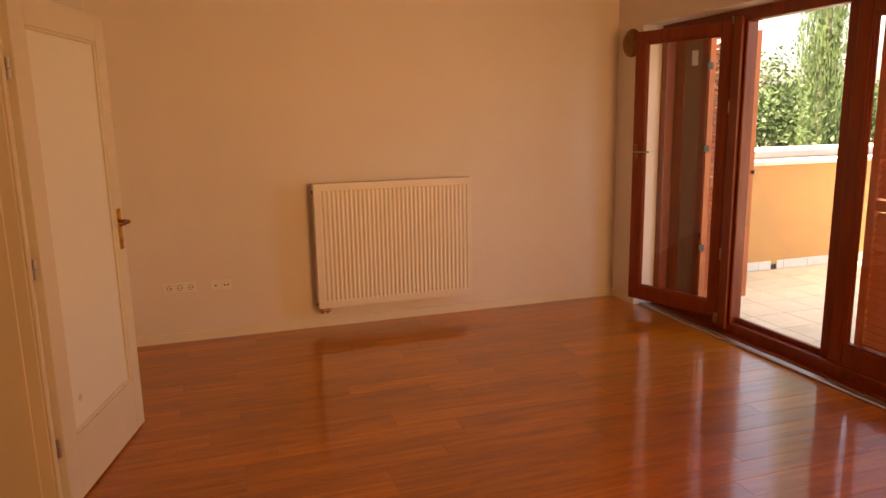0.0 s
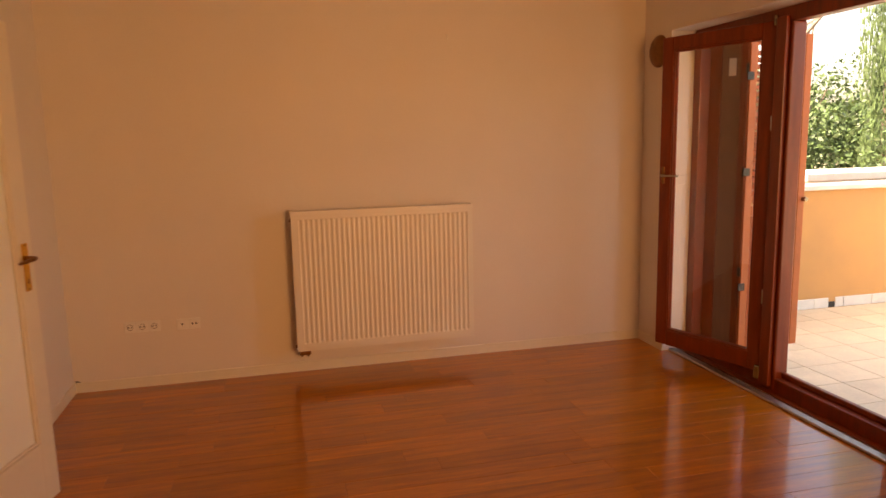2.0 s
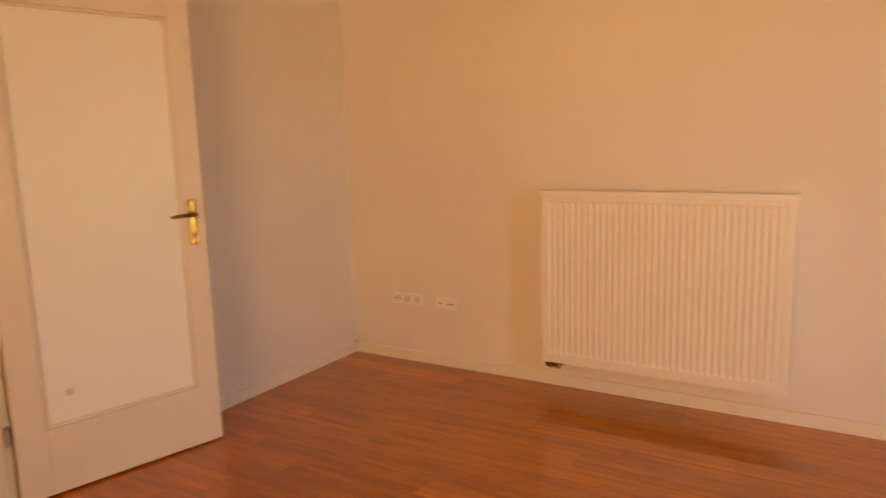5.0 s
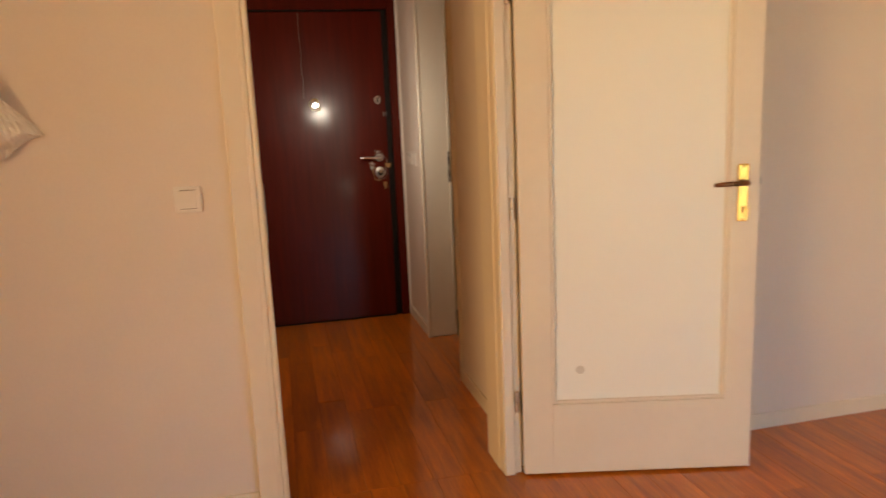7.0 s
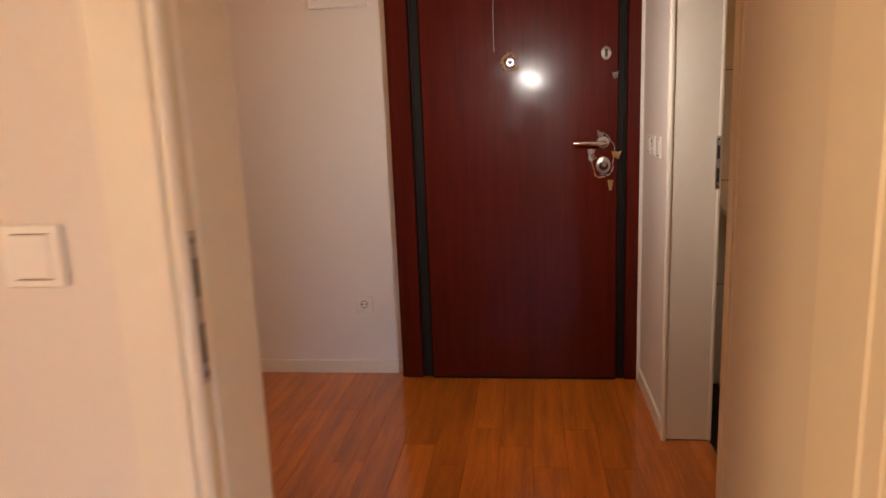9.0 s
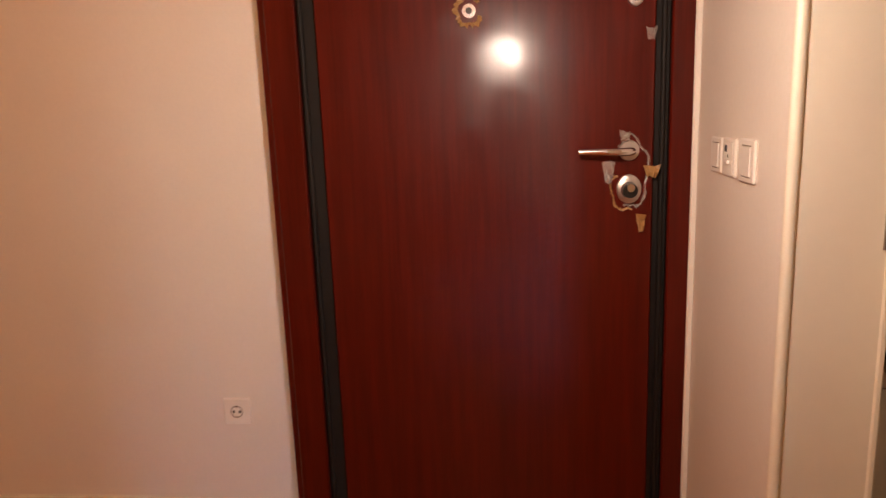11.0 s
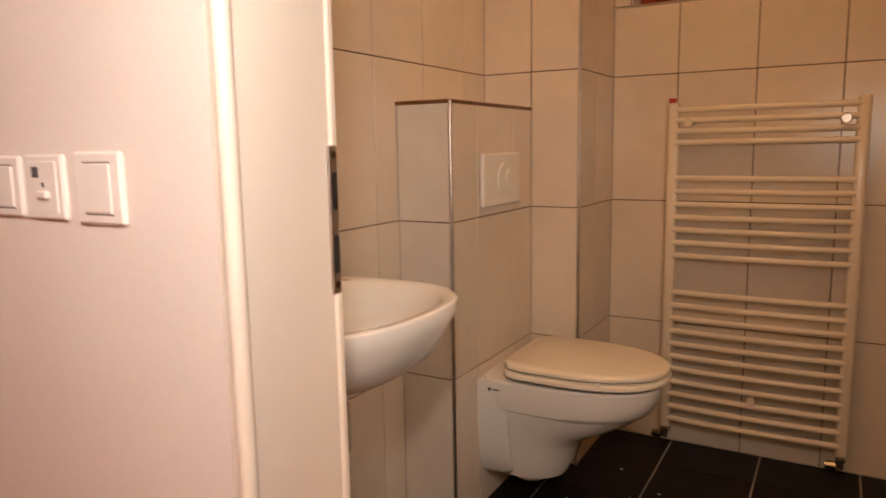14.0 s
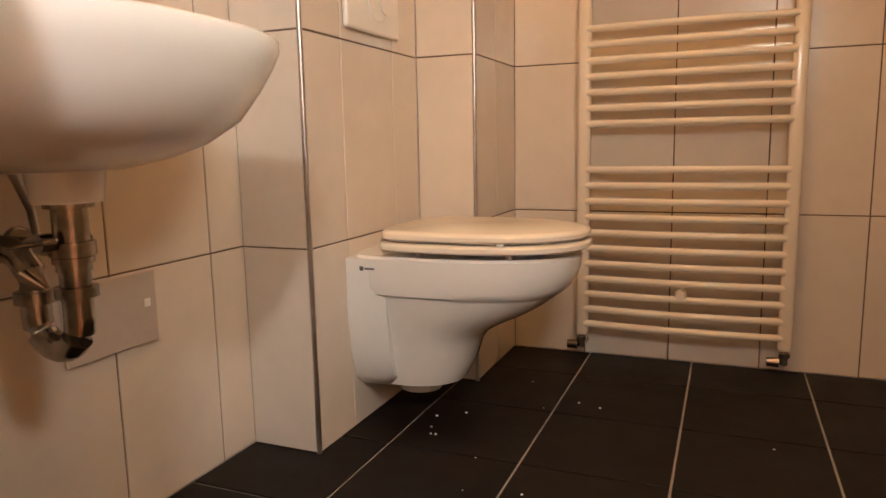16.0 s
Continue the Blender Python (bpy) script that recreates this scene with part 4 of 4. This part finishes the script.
    for y in (-0.09, 0.085):
        v = put("angle_valve", rod((-2.284, cy + y, 0.545), (-2.235, cy + y, 0.545), 0.012, seg=14), DARKMETAL, "small tarnished angle valve")
        put("valve_flange", rod((-2.284, cy + y, 0.545), (-2.279, cy + y, 0.545), 0.028, 0.024, seg=20), DARKMETAL, "", True, v)
        put("valve_knob", rod((-2.235, cy + y, 0.545), (-2.21, cy + y, 0.545), 0.016, seg=12), DARKMETAL, "", True, v)
        put("hose", tube([(-2.24, cy + y, 0.55), (-2.238, cy + y * 0.9, 0.60), (-2.225, cy + y * 0.5, 0.66), (-2.22, cy + y * 0.3, 0.70)], 0.006, 10), STEEL, "", True, v)


basin()

cov = empty("access_cover", pose(BW + 0.007, -1.33, 0.395), "beige square access cover with a small catch", "cover")
part("plate", box((0, -0.10, -0.068), (0.009, 0.10, 0.068), 0.002), material("cover_enamel", (0.50, 0.42, 0.34), 0.4, var=0.05), cov)
part("catch", box((0.009, 0.068, 0.0), (0.011, 0.084, 0.016), 0.001), PLASTIC, cov)


def towel_radiator():
    xa, xb, y = -1.690, -1.112, -0.075
    t = empty("towel_radiator", pose((xa + xb) / 2, -0.01, 0.07), "cream enamelled ladder towel radiator on beige tiles", "radiator")
    inv = t.matrix_world.inverted()

    def put(name, bm, mat, label="", smooth=True, parent=None):
        bm.transform(inv)
        return part(name, bm, mat, parent or t, label, smooth)

    for x in (xa, xb):
        put("upright", box((x - 0.019, y - 0.012, 0.078), (x + 0.019, y + 0.02, 1.278), 0.011, 3), RADC)
    zs = [1.252, 1.214, 1.176, 1.138] + [1.012 - 0.0462 * k for k in range(7)] + [0.598 - 0.0481 * k for k in range(11)]
    for z in zs:
        put("bar", tube([(xa + 0.008, y - 0.004, z)] + [(xa + (xb - xa) * k / 8, y - 0.004 - 0.012 * math.sin(math.pi * k / 8), z) for k in range(1, 8)] + [(xb - 0.008, y - 0.004, z)], 0.0105, 12), RADC)
    for x, z in ((-1.637, 1.205), (-1.16, 1.205), (-1.396, 0.229)):
        put("bracket_cap", rod((x, y - 0.035, z), (x, y - 0.018, z), 0.014, 0.017, seg=20), RADC)
        put("bracket_stem", rod((x, y - 0.02, z), (x, -0.006, z), 0.008, seg=12), RADC)
    put("bleed_cap", rod((xa - 0.006, y, 1.276), (xa - 0.006, y, 1.292), 0.012, seg=16), RED, "dark red bleed cap")
    for x, s in ((xa, -1), (xb, 1)):
        v = put("valve", rod((x, y, 0.04), (x, y, 0.08), 0.012, seg=16), CHROME, "chrome radiator valve")
        put("valve_elbow", rod((x, y, 0.045), (x, -0.006, 0.045), 0.010, seg=14), DARKMETAL, "", True, v)
        put("valve_head", rod((x - 0.012, y, 0.045), (x - 0.045, y, 0.045), 0.015, 0.013, seg=16), DARKMETAL, "", True, v)
        put("valve_nut", rod((x, y, 0.062), (x, y, 0.075), 0.017, seg=6), CHROME, "", False, v)


RADC = material("cream_enamel", (0.80, 0.70, 0.55), 0.22, var=0.02, scale=4, coat=0.2)
towel_radiator()


def flush_plate():
    x, y0, y1, z0, z1 = -2.103, -0.79, -0.52, 0.952, 1.116
    p = empty("flush_plate", pose(x, (y0 + y1) / 2, z0), "white plastic flush plate with two round buttons", "flush plate")
    inv = p.matrix_world.inverted()
    bm = box((x, y0, z0), (x + 0.014, y1, z1), 0.006, 2)
    bm.transform(inv)
    part("plate", bm, PLASTIC, p)
    for cy, r, d in ((-0.64, 0.052, 0.0175), (-0.605, 0.033, 0.021)):
        bm = rod((x + 0.010, cy, 1.034), (x + d, cy, 1.034), r, r * 0.96, seg=40)
        bm.transform(inv)
        part("button", bm, PLASTIC, p, "", True)


flush_plate()

bw = empty("window_2", pose(-1.53, 0.1, 1.635), "small red-brown wooden bathroom window above the towel radiator", "window", kind="structure")
for name, lo, hi in (("frame_side", (-0.333, 0, 0), (-0.262, 0.06, 0.612)), ("frame_side", (0.262, 0, 0), (0.33, 0.06, 0.612)),
                     ("frame_bottom", (-0.262, 0, 0), (0.262, 0.06, 0.075)), ("frame_top", (-0.262, 0, 0.545), (0.262, 0.06, 0.612))):
    part(name, box(lo, hi, 0.006), MAHOGANY, bw)
pane2 = part("pane", box((-0.262, 0.027, 0.075), (0.262, 0.033, 0.545)), GLASS, bw)
pane2.visible_shadow = False
# unseen boards added behind the pane so that no daylight enters
for k in range(8):
    part("daylight_block_board", box((-0.335, 0.105, -0.01 + 0.078 * k), (0.335, 0.13, 0.066 + 0.078 * k), 0.003), MAHOGANY, bw, "added board blocking daylight behind the pane")
part("reveal_trim", box((-0.337, -0.108, -0.004), (0.332, 0.0, 0.003), 0.001), STEEL, bw)


# ---- terrace and garden ----
par = empty("parapet", None, "ochre rendered parapet with a pale stone coping", "parapet", kind="structure")
part("render_wall", boxes(((4.2, 0.85, -0.3), (11.0, 1.05, 0.955))), ORANGE, par)
part("coping", box((4.2, 0.815, 0.955), (11.04, 1.1, 1.0), 0.008, 2), STONE, par, "pale stone coping")
part("upper_coping", box((6.58, 1.48, 0.98), (11.04, 2.1, 1.065), 0.008), STONE, par, "second higher stone coping")
part("planter_wall", boxes(((6.62, 1.5, -0.3), (11.0, 2.0, 0.98))), STONE, par)
for k in range(18):
    x = 4.2 + 0.33 * k
    if 6.30 < x + 0.165 < 6.46:
        continue
    part("skirting_tile", box((x + 0.003, 0.838, -0.17), (x + 0.327, 0.85, -0.075), 0.002), STONE, par)
part("skirting_tile", box((6.18, 0.838, -0.17), (6.34, 0.85, -0.075), 0.002), STONE, par)
part("skirting_tile", box((6.42, 0.838, -0.17), (6.507, 0.85, -0.075), 0.002), STONE, par)
part("drain_hole", box((6.345, 0.842, -0.168), (6.415, 0.8495, -0.115)), DARKHOLE, par, "dark drain opening")


def leaf_cloud(rng, count, place, size, flat=0.5):
    """Many small two-face leaves at places drawn by place()."""
    verts, faces = [], []
    for _ in range(count):
        c = place()
        u = Vector((rng.gauss(0, 1), rng.gauss(0, 1), rng.gauss(0, 1))).normalized()
        v = u.cross(Vector((rng.gauss(0, 1), rng.gauss(0, 1), rng.gauss(0, 1)))).normalized()
        s = size * rng.uniform(0.6, 1.4)
        k = len(verts)
        verts += [c - u * s, c + v * s * flat, c + u * s, c - v * s * flat]
        faces.append((k, k + 1, k + 2, k + 3))
    return verts, faces


def mesh_of(name, verts, faces, mat, parent, label=""):
    me = bpy.data.meshes.new(name)
    me.from_pydata([tuple(v) for v in verts], [], faces)
    me.materials.append(mat)
    ob = new(name, me)
    ob.parent = parent
    if label:
        ob["label"] = label
    return ob


def bush(x, y, r, h, seed, label):
    rng = random.Random(seed)
    b = empty("bush", pose(x, y, -0.3), label, "bush", "bushes behind the parapet")
    lobes = [(Vector((rng.uniform(-r, r) * 0.75, rng.uniform(-r, r) * 0.75, rng.uniform(0.35, 0.85) * h)), rng.uniform(0.35, 0.6) * r) for _ in range(16)]
    for k in range(4):
        a = k * 1.6 + seed
        part("stem", tube([(0.05 * math.cos(a), 0.05 * math.sin(a), 0), (0.3 * r * math.cos(a), 0.3 * r * math.sin(a), 0.4 * h), (0.6 * r * math.cos(a), 0.6 * r * math.sin(a), 0.8 * h)], [0.04, 0.03, 0.012], 8), BARK, b)

    def place():
        c, q = lobes[rng.randrange(len(lobes))]
        d = Vector((rng.gauss(0, 1), rng.gauss(0, 1), rng.gauss(0, 1))).normalized()
        return c + d * q * rng.uniform(0.55, 1.12)

    v, f = leaf_cloud(rng, 15000, place, 0.036)
    mesh_of("crown", v, f, LEAF, b)


bush(7.5, 3.6, 1.25, 2.7, 1, "dense dark green garden bush behind the parapet")
bush(9.0, 5.2, 1.5, 3.0, 2, "dense dark green garden bush behind the parapet")
bush(6.2, 4.2, 1.1, 2.5, 4, "dense dark green garden bush behind the parapet")
bush(11.2, 4.6, 1.1, 2.3, 6, "dense dark green garden bush behind the parapet")


def cypress(x, y, h, r):
    rng = random.Random(8)
    t = empty("cypress_tree", pose(x, y, -0.3), "slim upright green cypress tree behind the parapet", "tree")
    part("trunk", tube([(0, 0, 0), (0.02, 0, h * 0.4), (0, 0.01, h * 0.95)], [0.09, 0.06, 0.01], 10), BARK, t)

    def place():
        z = h * (0.12 + 0.88 * rng.random() ** 1.15)
        k = min(1, (h - z) / (h * 0.35)) ** 0.7 * min(1, 0.5 + z / (0.3 * h))
        a = rng.random() * 2 * math.pi
        w = r * k * (0.75 + 0.25 * math.sin(3 * a + 2.2 * z)) * rng.uniform(0.45, 1.1)
        return Vector((w * math.cos(a), w * math.sin(a), z))

    verts, faces = [], []
    for _ in range(20000):
        c = place()
        d = Vector((c.x * 0.5, c.y * 0.5, 1.0 + rng.random())).normalized()
        s = d.cross(Vector((rng.gauss(0, 1), rng.gauss(0, 1), 0.1))).normalized() * 0.011
        k = len(verts)
        verts += [c - s, c + s, c + d * rng.uniform(0.05, 0.11)]
        faces.append((k, k + 1, k + 2))
    mesh_of("crown", verts, faces, CYP, t)


cypress(9.3, 3.2, 7.0, 0.36)


def bare_tree(x, y, h, seed):
    rng = random.Random(seed)
    t = empty("bare_tree", pose(x, y, -0.3), "leafless grey garden tree with thin branches", "tree", "bare trees")
    part("trunk", tube([(0, 0, 0), (0.1, 0.05, h * 0.25), (0.05, 0.1, h * 0.5)], [0.14, 0.11, 0.08], 10), BARK, t)

    def limb(p, d, length, r, depth):
        pts = [p]
        for k in range(4):
            d = (d + Vector((rng.gauss(0, 0.16), rng.gauss(0, 0.16), rng.gauss(0.03, 0.12)))).normalized()
            pts.append(pts[-1] + d * length / 4)
        part("limb" if depth == 0 else "branch", tube(pts, [r, r * 0.85, r * 0.7, r * 0.55, r * 0.35], 6), BARK, t)
        if depth < 2:
            for k in (2, 3, 4):
                s = Vector((rng.gauss(0, 1), rng.gauss(0, 1), rng.gauss(0.3, 0.6))).normalized()
                limb(pts[k], (d + s * 0.9).normalized(), length * 0.6, r * 0.45, depth + 1)

    for k in range(6):
        a = k * 1.05 + rng.random()
        limb(Vector((0.05, 0.1, h * (0.3 + 0.04 * k))), Vector((math.cos(a), math.sin(a), 0.7)).normalized(), h * 0.45, 0.05, 0)


bare_tree(10.5, 7.0, 6.0, 11)
bare_tree(8.0, 7.5, 5.5, 12)
hill = setting("backdrop", box((30, 40, -0.3), (120, 60, 3.5)), LEAF, "far line of green trees and garden hedges", "backdrop")


rng_d = random.Random(9)
for k in range(14):
    s = rng_d.uniform(0.003, 0.007)
    x, y = rng_d.uniform(-1.95, -1.1), rng_d.uniform(-1.1, -0.25)
    tagged(link_mesh("plaster_crumb", box((x, y, 0), (x + s, y + s * 0.8, s * 0.6), s * 0.2), PLASTIC), "tiny white plaster crumb lying on dark floor tiles", "debris", "plaster crumbs")


# ---- pieces: tiles and planks ----
_mesh_cache = {}


def piece(name, size, mat, parent, m, bevel):
    """One bevelled block; pieces alike in size share a mesh. The block's top faces +z locally."""
    key = (name, mat.name, *(round(s, 4) for s in size))
    if key not in _mesh_cache:
        sx, sy, sz = (s / 2 for s in size)
        b = bevel
        vs = [(-sx, -sy, -sz), (sx, -sy, -sz), (sx, sy, -sz), (-sx, sy, -sz),
              (-sx, -sy, sz - b), (sx, -sy, sz - b), (sx, sy, sz - b), (-sx, sy, sz - b),
              (-sx + b, -sy + b, sz), (sx - b, -sy + b, sz), (sx - b, sy - b, sz), (-sx + b, sy - b, sz)]
        fs = [(3, 2, 1, 0), (8, 9, 10, 11)] + [(a + i, a + (i + 1) % 4, a + 4 + (i + 1) % 4, a + 4 + i) for a in (0, 4) for i in range(4)]
        me = bpy.data.meshes.new(name)
        me.from_pydata(vs, [], fs)
        me.materials.append(mat)
        _mesh_cache[key] = me
    ob = new(name, _mesh_cache[key])
    ob.parent = parent
    ob.matrix_basis = m
    return ob


def cuts(a, b, joints):
    """Stretches between a and b, divided at the joints inside."""
    e = [a] + [j for j in sorted(joints) if a + 0.012 < j < b - 0.012] + [b]
    return list(zip(e, e[1:]))


ROWS_Z = [0.465 + 0.46 * k for k in range(-1, 6)]
G = 0.0035


def tiled(name, origin, facing, u0, u1, joints, z0, z1, label, top_rows=ROWS_Z):
    """A tiled face at a plane: grout sheet with proud tiles. facing: the axis the face looks along; u: the other horizontal axis."""
    w = empty(name, None, label, "wall", kind="structure")
    t_grout, t_tile = 0.003, 0.0055
    if facing == "-y":
        lo, hi = (u0, origin - t_grout, z0), (u1, origin, z1)
    elif facing == "+x":
        lo, hi = (origin, u0, z0), (origin + t_grout, u1, z1)
    elif facing == "-x":
        lo, hi = (origin - t_grout, u0, z0), (origin, u1, z1)
    else:
        lo, hi = (u0, origin, z0), (u1, origin + t_grout, z1)
    part("grout", box(lo, hi), GROUT, w, "thin brown grout")
    for a, b in cuts(u0, u1, joints):
        for c, d in cuts(z0, z1, top_rows):
            u, z = (a + b) / 2, (c + d) / 2
            size = (b - a - G, d - c - G, t_tile)
            if facing == "-y":
                m = pose(u, origin - t_tile / 2, z, 90, 0, 0)
            elif facing == "+x":
                m = pose(origin + t_tile / 2, u, z, 90, 0, 90)
            elif facing == "-x":
                m = pose(origin - t_tile / 2, u, z, 90, 0, -90)
            else:
                m = pose(u, origin + t_tile / 2, z, 90, 0, 180)
            piece("tile", size, WALLTILE, w, m, 0.0012)
    return w


XJ = [-1.694 + 0.2605 * k for k in range(0, 8)]
YJ = [-1.062 + 0.2615 * k for k in range(-4, 4)]
tiled("wall_bathroom_towel", 0.0, "-y", -1.93, -0.14, XJ, 0.0, 1.632, "beige glazed wall tiles with thin brown joints")
tiled("wall_bathroom_towel_upper", 0.0, "-y", -1.20, -0.14, XJ, 1.636, H, "beige glazed wall tiles beside the small window")
tiled("wall_bathroom_towel_corner", 0.0, "-y", -1.93, -1.868, XJ, 1.636, H, "narrow beige wall tiles beside the small window")
setting("core_bathroom_wall", box((EX, BI, -0.01), (BW, 0, H)), PAINT, "plastered core behind the tiled basin wall")
tiled("wall_bathroom_basin", BW, "+x", BI, -0.38, YJ, 0.0, H, "beige glazed wall tiles behind the wash basin")
tiled("wall_bathroom_door", BI, "+y", BX1 + 0.1, -0.14, XJ, 0.0, H, "beige glazed wall tiles beside the bathroom doorway")
tiled("wall_bathroom_corner", BI, "+y", BW + 0.01, BX0 - 0.1, XJ, 0.0, H, "beige glazed wall tiles beside the bathroom doorway")
tiled("wall_bathroom_far", -0.14, "-x", BI, 0.0, YJ, 0.0, H, "beige glazed wall tiles opposite the wash basin")

# cistern box and pipe shaft
SX, BXF = -1.935, -2.111
setting("core_cistern", box((BW + 0.001, -0.952, -0.01), (BXF, -0.38, 1.255)), PAINT, "low boxed-in cistern wall", "wall")
tiled("wall_cistern_front", BXF, "+x", -0.957, -0.385, [-0.797, -0.535], 0.0, 1.258, "beige glazed tiles on the cistern box front")
tiled("wall_cistern_side", -0.952, "-y", BW + 0.006, BXF + 0.004, [], 0.0, 1.258, "beige glazed tiles on the cistern box side")
setting("cistern_top", box((BW + 0.006, -0.955, 1.2555), (BXF + 0.004, -0.386, 1.261), 0.001), WALLTILE, "beige tile shelf on top of the cistern box", "shelf")
setting("core_shaft", box((BW + 0.001, -0.379, -0.01), (SX, -0.001, H)), PAINT, "boxed-in pipe shaft", "wall")
tiled("wall_shaft_front", -0.379, "-y", BXF + 0.006, SX + 0.004, [], 0.0, H, "narrow beige tiles on the pipe shaft")
tiled("wall_shaft_front_upper", -0.379, "-y", BW + 0.006, BXF + 0.0055, [], 1.262, H, "narrow beige tiles on the pipe shaft")
tiled("wall_shaft_side", SX, "+x", -0.383, -0.006, [-0.2], 0.0, H, "beige glazed tiles on the pipe shaft side")
trims = empty("edge_trim", None, "thin steel tile edge trims on box corners", "trim", kind="structure")
part("trim_strip", rod((BXF + 0.003, -0.956, 0.0), (BXF + 0.003, -0.956, 1.264), 0.0058, seg=12), STEEL, trims, "", True)
part("trim_strip", rod((SX + 0.003, -0.383, 0.0), (SX + 0.003, -0.383, H), 0.0058, seg=12), STEEL, trims, "", True)
# these two are steel; the brown colour paints in their dark reflection
part("trim_strip", rod((BXF + 0.003, -0.956, 1.262), (BXF + 0.003, -0.384, 1.262), 0.0058, seg=12), BRONZE_DARKSTEEL, trims, "", True)
part("trim_strip", rod((BW + 0.006, -0.956, 1.262), (BXF + 0.003, -0.956, 1.262), 0.0058, seg=12), BRONZE_DARKSTEEL, trims, "", True)

# bathroom floor
bf = empty("floor_bathroom", None, "dark brown square floor tiles with pale grout", "floor", kind="structure")
part("grout", box((BW, BI, -0.0118), (-0.14, 0, -0.0035)), FGROUT, bf, "pale grey grout")
FXJ = [-1.674 + 0.3125 * k for k in range(-3, 6)]
FYJ = [-0.238 - 0.308 * k for k in range(-1, 6)]
for a, b in cuts(BW + 0.003, -0.143, FXJ):
    for c, d in cuts(BI, -0.004, FYJ):
        piece("tile", (b - a - 0.0055, d - c - 0.0055, 0.008), FLOORTILE, bf, pose((a + b) / 2, (c + d) / 2, -0.004), 0.0012)

# parquet planks, long side along x
rng_p = random.Random(21)


def planks(parent, x0, x1, y0, y1, width=0.124):
    n = round((y1 - y0) / width)
    w = (y1 - y0) / n
    for k in range(n):
        y = y0 + w * (k + 0.5)
        x = x0
        first = True
        while x < x1 - 1e-4:
            length = rng_p.choice((0.45, 0.6, 0.75, 0.9)) if first else rng_p.choice((0.75, 0.9, 1.05, 1.2))
            e = x + length
            if x1 - e < 0.25:
                e = x1
            m = pose((x + e) / 2, y, -0.006 + rng_p.uniform(-0.0003, 0.0003), rng_p.uniform(-0.12, 0.12), rng_p.uniform(-0.03, 0.03), 0)
            piece("plank", (e - x - 0.0006, w - 0.0006, 0.012), PARQUET, parent, m, 0.0008)
            x = e
            first = False


planks(sub_floor, 0.0, WX + 0.04, -5.95, 0.0)
planks(sub_floor, EX, 0.0, -4.35, HY)
planks(sub_floor, BX0 + 0.001, BX1 - 0.001, HY, BI - 0.002, 0.08)   # doorway to the bathroom
setting("floor_rear_strip", box((0, -6.25, -0.0118), (WX + 0.04, -5.952, -0.001)), PARQUET, "glossy red-brown wooden parquet", "floor")

# terrace paving
tf = empty("terrace_floor", None, "pale beige square terrace tiles in light joints", "floor", kind="structure")
part("grout", box((WX + 0.34, -6.0, -0.3), (11.0, 0.85, -0.177)), TGROUT, tf, "pale joint mortar")
TXJ = [4.22 + 0.34 * k for k in range(40)]
TYJ = [0.85 - 0.34 * k for k in range(40)]

for a, b in cuts(WX + 0.342, 9.0, TXJ):
    for c, d in cuts(-2.9, 0.838, TYJ):
        piece("tile", (b - a - 0.006, d - c - 0.006, 0.012), TERRACE, tf, pose((a + b) / 2, (c + d) / 2, -0.177), 0.001)
part("outer_paving", boxes(((9.0, -6.0, -0.177), (11.0, 0.838, -0.171)), ((WX + 0.342, -6.0, -0.177), (9.0, -2.903, -0.171))), TERRACE, tf)
